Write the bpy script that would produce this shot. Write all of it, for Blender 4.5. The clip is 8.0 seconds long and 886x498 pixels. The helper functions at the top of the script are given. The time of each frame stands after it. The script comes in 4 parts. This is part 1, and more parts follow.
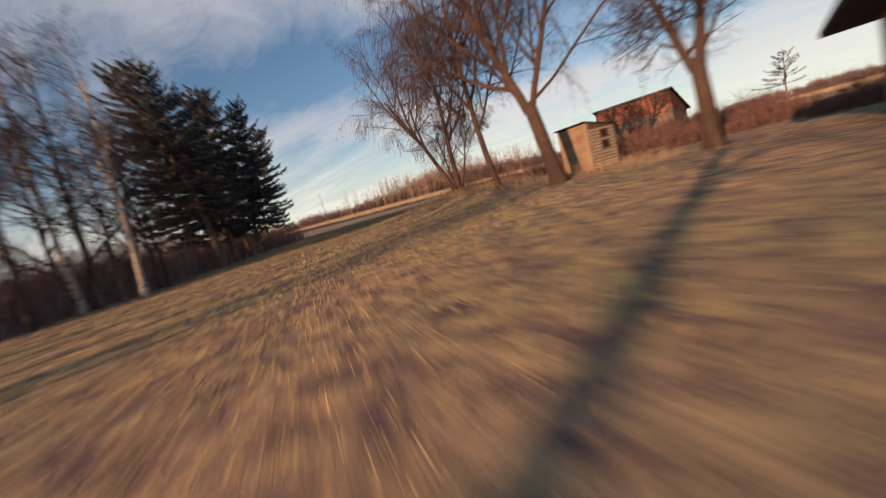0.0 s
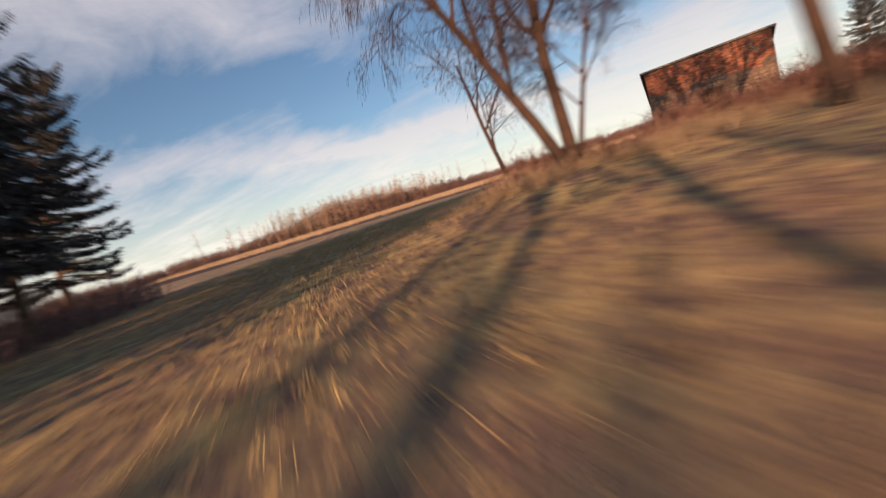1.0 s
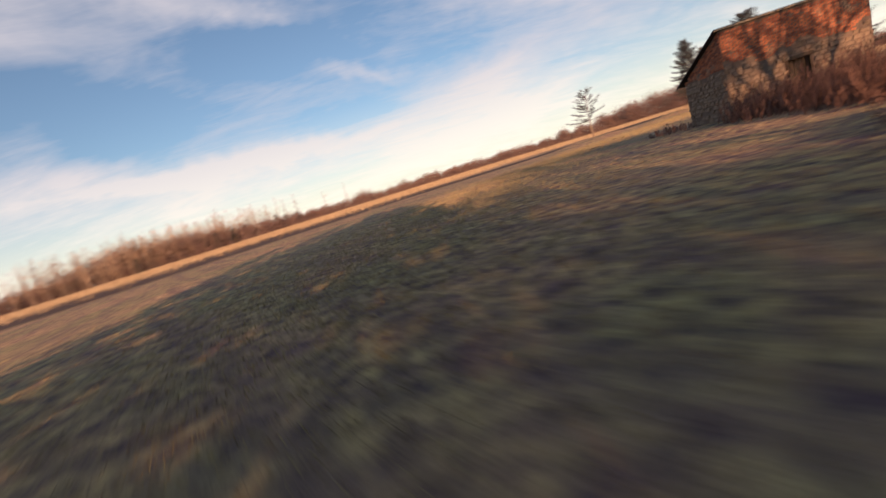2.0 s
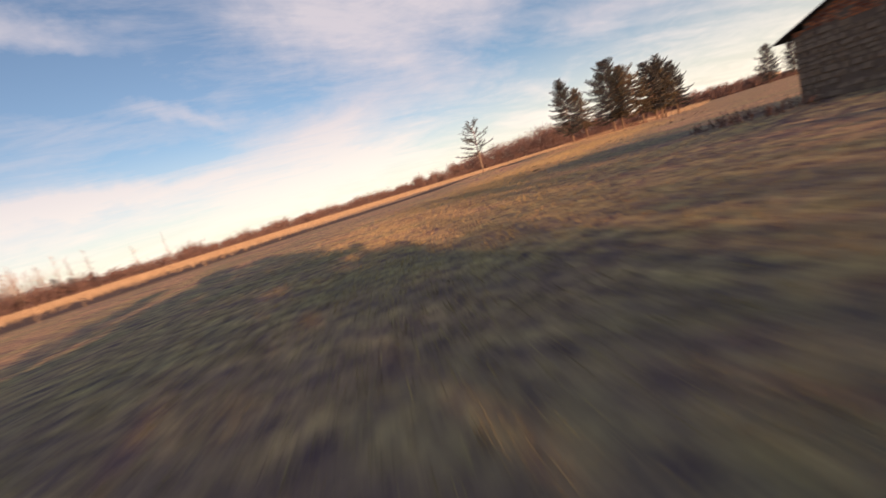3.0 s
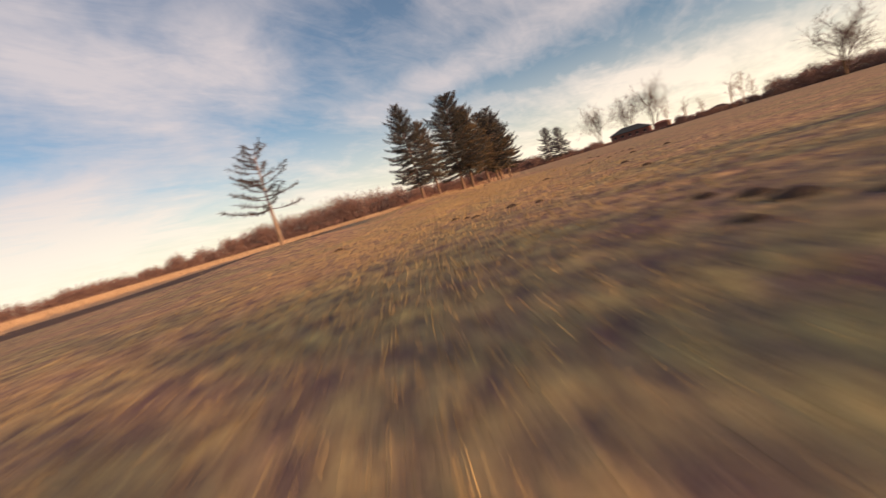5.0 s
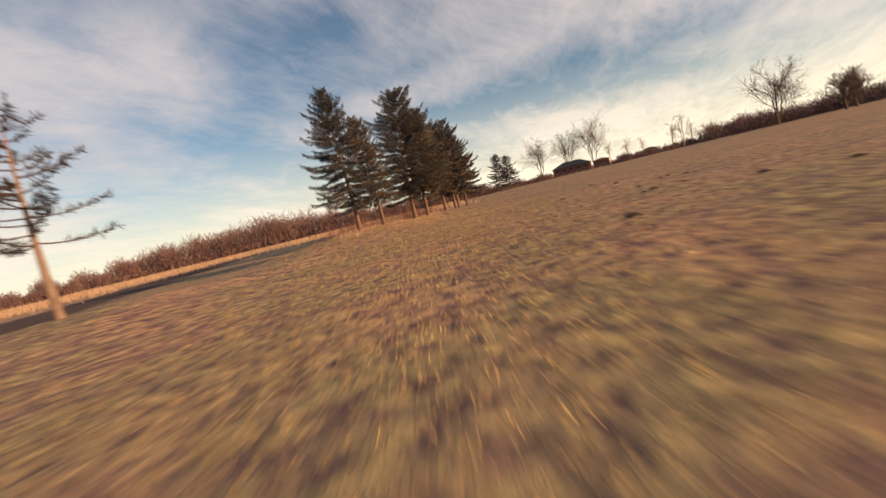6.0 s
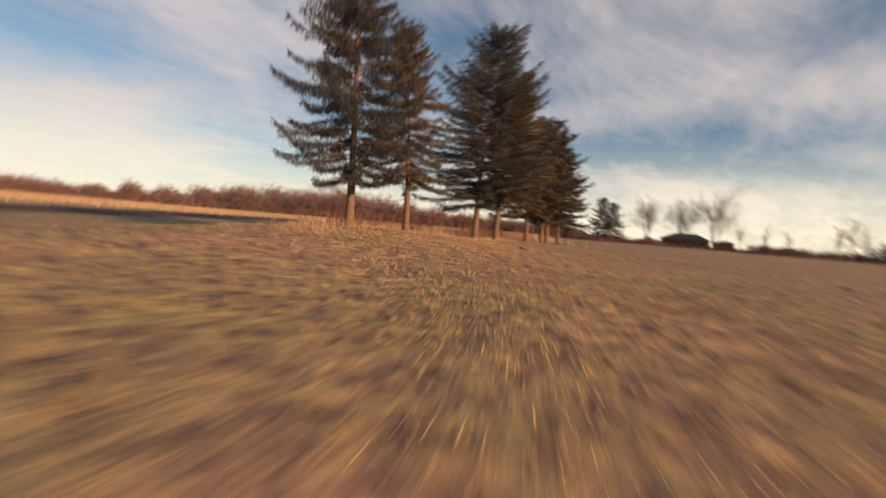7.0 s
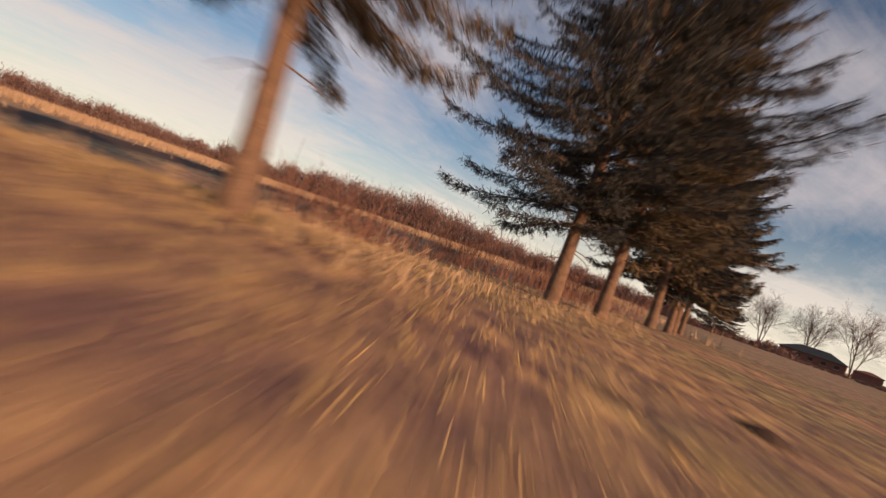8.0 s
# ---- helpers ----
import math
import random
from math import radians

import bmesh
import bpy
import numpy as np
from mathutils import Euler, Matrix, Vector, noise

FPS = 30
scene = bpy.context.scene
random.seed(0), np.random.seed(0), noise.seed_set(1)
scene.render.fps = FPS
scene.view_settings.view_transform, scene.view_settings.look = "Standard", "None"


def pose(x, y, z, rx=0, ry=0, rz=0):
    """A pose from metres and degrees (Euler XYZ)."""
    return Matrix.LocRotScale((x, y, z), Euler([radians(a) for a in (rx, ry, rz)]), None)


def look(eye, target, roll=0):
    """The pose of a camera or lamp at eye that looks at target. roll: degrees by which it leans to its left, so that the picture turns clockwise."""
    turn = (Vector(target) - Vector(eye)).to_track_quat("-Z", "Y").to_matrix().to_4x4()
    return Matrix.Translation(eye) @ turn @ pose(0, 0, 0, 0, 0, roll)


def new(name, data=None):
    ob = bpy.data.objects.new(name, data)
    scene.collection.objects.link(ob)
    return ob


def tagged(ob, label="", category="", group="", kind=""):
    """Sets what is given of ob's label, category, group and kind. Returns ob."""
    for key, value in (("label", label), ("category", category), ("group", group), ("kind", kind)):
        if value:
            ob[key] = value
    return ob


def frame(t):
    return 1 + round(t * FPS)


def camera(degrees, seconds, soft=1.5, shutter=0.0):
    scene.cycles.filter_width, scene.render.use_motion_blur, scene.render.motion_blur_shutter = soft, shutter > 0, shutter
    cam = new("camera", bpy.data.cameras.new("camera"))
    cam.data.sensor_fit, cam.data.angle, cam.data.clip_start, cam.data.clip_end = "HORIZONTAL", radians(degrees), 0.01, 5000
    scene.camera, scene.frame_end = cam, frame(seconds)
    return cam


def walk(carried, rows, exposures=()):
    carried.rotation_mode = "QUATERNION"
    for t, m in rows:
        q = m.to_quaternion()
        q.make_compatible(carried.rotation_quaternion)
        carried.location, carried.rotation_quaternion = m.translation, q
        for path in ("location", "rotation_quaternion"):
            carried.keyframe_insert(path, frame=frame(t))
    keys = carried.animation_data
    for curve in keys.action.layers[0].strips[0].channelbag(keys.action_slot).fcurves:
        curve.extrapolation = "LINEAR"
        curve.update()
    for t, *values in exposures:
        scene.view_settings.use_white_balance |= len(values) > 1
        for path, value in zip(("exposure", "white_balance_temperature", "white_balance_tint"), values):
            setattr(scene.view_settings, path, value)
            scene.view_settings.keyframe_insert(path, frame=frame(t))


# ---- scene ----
cam = camera(94.0, 8.0, soft=1.35, shutter=0.55)
# seconds, x, y, z, heading (right of north), pitch, lean to the right
PATH = [
    (0, 6.50, -22.55, 0.99, -37.23, -7.70, 14.96),
    (0.5, -0.95, -17.46, 0.80, -30.88, -7.11, 15.41),
    (1, -7.23, -11.98, 0.86, -22.13, -7.26, 17.04),
    (1.2, -9.66, -9.69, 0.67, -17.48, -7.41, 14.79),
    (1.5, -13.30, -6.68, 1.13, -10.19, -8.04, 14.25),
    (1.8, -16.65, -3.68, 1.51, -2.74, -8.85, 15.79),
    (2, -18.53, -1.47, 1.57, 2.18, -9.31, 17.24),
    (2.3, -20.60, 2.35, 1.44, 9.37, -9.70, 19.34),
    (2.5, -21.25, 5.41, 1.41, 13.90, -9.59, 19.96),
    (3, -20.59, 12.96, 1.39, 23.93, -9.06, 17.26),
    (3.5, -18.03, 20.19, 0.66, 32.14, -7.60, 13.93),
    (4, -14.84, 26.90, 0.76, 39.56, -7.50, 13.76),
    (4.5, -10.82, 32.94, 0.91, 46.60, -7.47, 15.37),
    (5, -5.74, 38.52, 1.03, 54.32, -7.53, 16.69),
    (5.2, -3.51, 40.38, 1.31, 57.54, -7.82, 16.39),
    (5.5, -0.08, 42.97, 1.63, 61.21, -7.70, 16.00),
    (5.8, 3.51, 45.33, 1.67, 63.29, -7.07, 15.02),
    (6, 6.01, 46.77, 1.56, 63.70, -6.45, 13.66),
    (6.3, 9.97, 48.73, 1.32, 62.76, -5.33, 10.18),
    (6.5, 12.79, 49.94, 1.41, 60.99, -4.55, 6.52),
    (7, 20.30, 53.02, 1.18, 53.78, -3.31, -4.56),
    (7.5, 26.92, 56.51, 0.95, 44.46, -2.88, -18.66),
    (8, 32.75, 61.00, 1.22, 42.72, -1.72, -18.78),
]


def aim(x, y, z, heading, pitch, lean):
    h, p = radians(heading), radians(pitch)
    way = Vector((math.sin(h) * math.cos(p), math.cos(h) * math.cos(p), math.sin(p)))
    return look((x, y, z), Vector((x, y, z)) + way, -lean)


walk(cam, [(r[0], aim(*r[1:])) for r in PATH], exposures=[(0.0, 0.26, 6000, 68), (1.2, 0.42, 6150, 71), (2.5, 0.52, 6400, 75), (3.5, 0.54, 6500, 77), (5.0, 0.46, 6650, 74), (7.0, 0.32, 6550, 70), (8.0, 0.14, 6450, 75)])

# ---------------------------------------------------------------- sky and sun
SUN_UP = 13.0
world = bpy.data.worlds.new("sky")
scene.world = world
world.use_nodes = True


def build_sky(nt):
    nt.nodes.clear()
    N, L = nt.nodes.new, nt.links.new
    out, bg, sky = N("ShaderNodeOutputWorld"), N("ShaderNodeBackground"), N("ShaderNodeTexSky")
    sky.sky_type, sky.sun_disc = "NISHITA", False
    sky.sun_elevation, sky.sun_rotation = radians(SUN_UP), radians(180)
    sky.air_density, sky.dust_density, sky.ozone_density = 1.0, 0.6, 2.0
    co, sep = N("ShaderNodeTexCoord"), N("ShaderNodeSeparateXYZ")
    L(co.outputs["Generated"], sep.inputs[0])

    def sums(op, a, b):
        m = N("ShaderNodeMath")
        m.operation = op
        for i, v in enumerate((a, b)):
            if isinstance(v, (int, float)):
                m.inputs[i].default_value = v
            else:
                L(v, m.inputs[i])
        return m.outputs[0]

    up = sums("ADD", sums("MAXIMUM", sep.outputs[2], 0.0), 0.16)
    flat = N("ShaderNodeCombineXYZ")
    L(sums("DIVIDE", sep.outputs[0], up), flat.inputs[0])
    L(sums("DIVIDE", sep.outputs[1], up), flat.inputs[1])
    place = N("ShaderNodeMapping")
    place.inputs["Rotation"].default_value = (0, 0, radians(35))
    place.inputs["Scale"].default_value = (0.55, 1.15, 1)
    L(flat.outputs[0], place.inputs["Vector"])
    big, fine = N("ShaderNodeTexNoise"), N("ShaderNodeTexNoise")
    for n, sc, de, di in ((big, 1.0, 8, 1.0), (fine, 4.5, 10, 1.2)):
        n.inputs["Scale"].default_value, n.inputs["Detail"].default_value = sc, de
        n.inputs["Distortion"].default_value, n.inputs["Roughness"].default_value = di, 0.66
        L(place.outputs[0], n.inputs["Vector"])
    amount = sums("ADD", sums("MULTIPLY", big.outputs[0], 0.7), sums("MULTIPLY", fine.outputs[0], 0.3))
    # bearing and height of the looked-at point in degrees, ruffled so that no bank has a clean rim
    bearing = sums("MULTIPLY", sums("ARCTAN2", sep.outputs[0], sep.outputs[1]), 57.2958)
    height = sums("MULTIPLY", sums("ARCSINE", sep.outputs[2], 0.0), 57.2958)
    ruffle = N("ShaderNodeTexNoise")
    ruffle.inputs["Scale"].default_value, ruffle.inputs["Detail"].default_value, ruffle.inputs["Roughness"].default_value = 9.0, 6, 0.6
    L(co.outputs["Generated"], ruffle.inputs["Vector"])
    tint = N("ShaderNodeSeparateXYZ")
    L(ruffle.outputs["Color"], tint.inputs[0])
    chart = N("ShaderNodeCombineXYZ")
    L(sums("ADD", bearing, sums("MULTIPLY", sums("SUBTRACT", tint.outputs[0], 0.5), 14.0)), chart.inputs[0])
    L(sums("ADD", height, sums("MULTIPLY", sums("SUBTRACT", tint.outputs[1], 0.5), 5.0)), chart.inputs[1])
    for az, el, long, wide, slant, weight in CLOUD_BANKS + CLOUD_GAPS:
        spot = N("ShaderNodeMapping")
        spot.vector_type = "TEXTURE"
        spot.inputs["Location"].default_value = (az, el, 0)
        spot.inputs["Rotation"].default_value = (0, 0, radians(slant))
        spot.inputs["Scale"].default_value = (long, wide, 1)
        L(chart.outputs[0], spot.inputs["Vector"])
        away = N("ShaderNodeVectorMath")
        away.operation = "LENGTH"
        L(spot.outputs[0], away.inputs[0])
        near = N("ShaderNodeMapRange")
        near.interpolation_type = "SMOOTHSTEP"
        for k, v in (("From Min", 0.0), ("From Max", 1.5), ("To Min", weight), ("To Max", 0.0)):
            near.inputs[k].default_value = v
        L(away.outputs["Value"], near.inputs["Value"])
        amount = sums("ADD", amount, near.outputs[0])
    ramp = N("ShaderNodeValToRGB")
    ramp.color_ramp.elements[0].position, ramp.color_ramp.elements[1].position = 0.43, 0.8
    L(amount, ramp.inputs[0])
    low = N("ShaderNodeMapRange")
    for k, v in (("From Min", 0.0), ("From Max", 0.22), ("To Min", 0.75), ("To Max", 0.0)):
        low.inputs[k].default_value = v
    L(sep.outputs[2], low.inputs["Value"])
    cover = sums("MINIMUM", sums("ADD", sums("MULTIPLY", ramp.outputs[0], 0.8), low.outputs[0]), 0.92)
    tone = N("ShaderNodeMix")
    tone.data_type = "RGBA"
    tone.inputs[6].default_value, tone.inputs[7].default_value = (*CLOUD_HIGH, 1), (*CLOUD_LOW, 1)
    L(low.outputs[0], tone.inputs[0])
    # haze near the sun's side of the sky is brighter and yellower
    sunward = N("ShaderNodeMapRange")
    sunward.interpolation_type = "SMOOTHSTEP"
    for k, v in (("From Min", 0.8), ("From Max", -0.3), ("To Min", 0.0), ("To Max", 1.0)):
        sunward.inputs[k].default_value = v
    L(sep.outputs[1], sunward.inputs["Value"])
    warm = N("ShaderNodeMix")
    warm.data_type, warm.blend_type = "RGBA", "MULTIPLY"
    L(sunward.outputs[0], warm.inputs[0])
    L(tone.outputs[2], warm.inputs[6])
    warm.inputs[7].default_value = (1.08, 1.05, 1.0, 1)
    mix = N("ShaderNodeMix")
    mix.data_type = "RGBA"
    L(cover, mix.inputs[0])
    air = N("ShaderNodeMix")
    air.data_type, air.blend_type = "RGBA", "MULTIPLY"
    air.inputs[0].default_value, air.inputs[7].default_value = 1.0, (0.64, 1.06, 0.74, 1)
    L(sky.outputs[0], air.inputs[6])
    L(air.outputs[2], mix.inputs[6])
    L(warm.outputs[2], mix.inputs[7])
    L(mix.outputs[2], bg.inputs[0])
    bg.inputs[1].default_value = 0.092
    L(bg.outputs[0], out.inputs[0])


CLOUD_HIGH, CLOUD_LOW = (4.5, 5.9, 4.15), (8.0, 10.5, 5.7)
# bearing, height, half length, half width and slant of each bank, and how far it thickens the cloud
CLOUD_BANKS = [(-54, 30, 30, 5.5, 0, 0.24), (-39, 25, 7, 3, -12, 0.12), (-68, 20, 5, 1.6, 5, 0.1), (-41, 11.3, 18, 2.2, -4, 0.26), (-23, 7, 13, 4, 0, 0.2), (-16, 25.8, 11, 2.2, -12, 0.24),
               (18, 23, 14, 7, -30, 0.26), (15, 11, 12, 2.6, 3, 0.24), (-1, 15.5, 9, 1.2, -14, 0.2), (-15, 8.6, 17, 1.4, -3, 0.24), (8, 6, 17, 3.5, 0, 0.2), (62, 14, 15, 2.4, 6, 0.24)]
CLOUD_BANKS += [(88, 18, 25, 5, -6, 0.26), (84, 6.5, 18, 2.2, -7, 0.2), (34, 23, 9, 4.5, 20, 0.12), (112, 14, 14, 8, 0, 0.15), (30, 13, 8, 3, -30, 0.1), (82, 27, 24, 5, 0, 0.2), (32, 20, 20, 6, -10, 0.15)]
# the same for the clear stretches between them
CLOUD_GAPS = [(-50, 18.5, 17, 4, 3, -0.2), (-29, 16, 9, 4, -10, -0.2), (-11, 20, 12, 3.2, -8, -0.22), (-33, 4, 30, 2.5, 0, -0.05), (43, 16, 7, 5, 40, -0.16), (37, 8, 9, 2.5, 0, -0.1), (53, 23, 7, 4, 30, -0.07), (74, 10.6, 11, 1.5, -5, -0.14), (-5, 11.6, 10, 1.3, -4, -0.12), (96, 12, 10, 1.3, -6, -0.1)]
build_sky(world.node_tree)
sun = new("sun", bpy.data.lights.new("sun", "SUN"))
sun.data.energy, sun.data.angle, sun.data.color = 5.0, radians(0.6), (1.0, 0.71, 0.24)
sun.matrix_world = look((0, -math.cos(radians(SUN_UP)) * 50, math.sin(radians(SUN_UP)) * 50), (0, 0, 0))

# ---------------------------------------------------------------- materials


def surface(name, dark, light, size=3.0, fine=40.0, rough=0.85, bump=0.3, lift=0.02, spots=None, spread=0.25, random_tint=0.0, metal=0.0, world_space=False):
    """A grainy surface: two colours mixed at two scales, with relief and, if given, blotches of a third colour."""
    m = bpy.data.materials.new(name)
    m.use_nodes = True
    nt = m.node_tree
    N, L = nt.nodes.new, nt.links.new
    bsdf = nt.nodes["Principled BSDF"]
    bsdf.inputs["Roughness"].default_value, bsdf.inputs["Metallic"].default_value = rough, metal
    bsdf.inputs["Specular IOR Level"].default_value = 0.25
    if world_space:
        vec = N("ShaderNodeNewGeometry").outputs["Position"]
    else:
        vec = N("ShaderNodeTexCoord").outputs["Object"]
    a, b = N("ShaderNodeTexNoise"), N("ShaderNodeTexNoise")
    for n, sc, de in ((a, size, 5), (b, fine, 4)):
        n.inputs["Scale"].default_value, n.inputs["Detail"].default_value = sc, de
        L(vec, n.inputs["Vector"])
    add = N("ShaderNodeMath")
    add.operation = "MULTIPLY_ADD"
    add.inputs[1].default_value = 0.5
    half = N("ShaderNodeMath")
    half.operation = "MULTIPLY"
    half.inputs[1].default_value = 0.5
    L(b.outputs[0], half.inputs[0])
    L(a.outputs[0], add.inputs[0])
    L(half.outputs[0], add.inputs[2])
    value = add.outputs[0]
    if random_tint:
        info = N("ShaderNodeNewGeometry")
        shift = N("ShaderNodeMath")
        shift.operation = "MULTIPLY_ADD"
        shift.inputs[1].default_value = random_tint
        L(info.outputs["Random Per Island"], shift.inputs[0])
        L(value, shift.inputs[2])
        less = N("ShaderNodeMath")
        less.operation = "SUBTRACT"
        less.inputs[1].default_value = random_tint / 2
        L(shift.outputs[0], less.inputs[0])
        value = less.outputs[0]
    ramp = N("ShaderNodeValToRGB")
    e = ramp.color_ramp.elements
    e[0].position, e[1].position = 0.5 - spread, 0.5 + spread
    e[0].color, e[1].color = (*dark, 1), (*light, 1)
    L(value, ramp.inputs[0])
    colour = ramp.outputs[0]
    if spots:
        third, scale, low, high = spots
        n = N("ShaderNodeTexNoise")
        n.inputs["Scale"].default_value, n.inputs["Detail"].default_value = scale, 6
        L(vec, n.inputs["Vector"])
        r = N("ShaderNodeValToRGB")
        r.color_ramp.elements[0].position, r.color_ramp.elements[1].position = low, high
        L(n.outputs[0], r.inputs[0])
        mix = N("ShaderNodeMix")
        mix.data_type = "RGBA"
        L(r.outputs[0], mix.inputs[0])
        L(colour, mix.inputs[6])
        mix.inputs[7].default_value = (*third, 1)
        colour = mix.outputs[2]
    L(colour, bsdf.inputs["Base Color"])
    if bump:
        bu = N("ShaderNodeBump")
        bu.inputs["Strength"].default_value, bu.inputs["Distance"].default_value = bump, lift
        L(value, bu.inputs["Height"])
        L(bu.outputs[0], bsdf.inputs["Normal"])
    return m


M_BARK = surface("bark", (0.032, 0.022, 0.021), (0.115, 0.07, 0.05), 2.5, 22, 0.95, 0.8, 0.03)
M_SPRUCE_BARK = surface("spruce_bark", (0.06, 0.043, 0.038), (0.27, 0.18, 0.125), 5, 30, 0.95, 1.0, 0.05)
M_TWIG = surface("twigs", (0.03, 0.022, 0.024), (0.085, 0.058, 0.05), 1.5, 10, 0.9, 0, random_tint=0.4)
M_BIRCH = surface("birch_bark", (0.25, 0.2, 0.18), (0.55, 0.47, 0.39), 2, 18, 0.8, 0.3, 0.01, spots=((0.03, 0.025, 0.025), 6, 0.56, 0.62))
M_NEEDLE = surface("spruce_needles", (0.024, 0.029, 0.046), (0.074, 0.08, 0.066), 1.2, 9, 0.8, 0, random_tint=0.5)
M_NEEDLE_BROWN = surface("browned_needles", (0.046, 0.04, 0.038), (0.145, 0.115, 0.06), 1.0, 9, 0.8, 0, random_tint=0.5)
M_BRUSH = surface("brush_twigs", (0.09, 0.048, 0.044), (0.25, 0.135, 0.105), 1.2, 8, 0.9, 0, random_tint=0.6)
M_UNDER = surface("shaded_undergrowth", (0.12, 0.082, 0.09), (0.33, 0.215, 0.2), 1.2, 8, 0.9, 0, random_tint=0.6)
M_PALEBIRCH = surface("pale_far_birch", (0.2, 0.13, 0.1), (0.5, 0.37, 0.27), 0.05, 0.6, 0.95, 0, random_tint=0.5)
M_REED = surface("dry_reed", (0.24, 0.17, 0.11), (0.5, 0.38, 0.25), 0.2, 6, 0.8, 0, random_tint=0.6)
M_GRASS = surface("grass_blades", (0.16, 0.11, 0.09), (0.52, 0.41, 0.18), 0.35, 3, 0.8, 0, random_tint=0.4, spread=0.3, world_space=True)
M_FARTREE = surface("far_twigs", (0.115, 0.073, 0.073), (0.2, 0.13, 0.112), 0.05, 0.6, 0.95, 0, random_tint=0.5)
M_FARDARK = surface("dark_far_twigs", (0.085, 0.058, 0.05), (0.2, 0.135, 0.1), 0.5, 4, 0.95, 0, random_tint=0.4)
M_DRYBRANCH = surface("grey_dry_branch", (0.1, 0.075, 0.06), (0.3, 0.23, 0.17), 2, 16, 0.9, 0.4, 0.01)
M_SPARSE = surface("sparse_needles", (0.018, 0.018, 0.014), (0.06, 0.052, 0.034), 1.5, 9, 0.85, 0, random_tint=0.5)
M_PLANK = surface("weathered_plank", (0.16, 0.12, 0.08), (0.4, 0.32, 0.23), 2.5, 30, 0.85, 0.4, 0.01, random_tint=0.5)
M_PLASTER = surface("worn_plaster", (0.15, 0.1, 0.07), (0.4, 0.29, 0.18), 2.2, 16, 0.9, 0.6, 0.03, spots=((0.26, 0.12, 0.07), 1.7, 0.52, 0.66))
M_ROOF = surface("dark_roofing_felt", (0.02, 0.018, 0.02), (0.055, 0.048, 0.048), 2, 30, 0.8, 0.4, 0.01)
M_STONE = surface("rubble_stone", (0.09, 0.064, 0.06), (0.32, 0.235, 0.17), 2.2, 18, 0.9, 0.6, 0.03, random_tint=0.7)
M_BRICK = surface("red_brick", (0.2, 0.05, 0.03), (0.52, 0.16, 0.065), 1.2, 25, 0.9, 0.4, 0.01, random_tint=0.7, spots=((0.42, 0.3, 0.2), 1.1, 0.6, 0.72))
M_MORTAR = surface("lime_mortar", (0.09, 0.066, 0.06), (0.22, 0.16, 0.125), 2, 24, 0.95, 0.4, 0.01)
# near-black in place of the shade inside the buildings
M_DARK = surface("dark_interior", (0.012, 0.01, 0.01), (0.03, 0.025, 0.022), 2, 10, 0.95, 0)
M_WOOD = surface("dark_old_wood", (0.04, 0.028, 0.02), (0.12, 0.085, 0.06), 3, 25, 0.85, 0.4, 0.01)


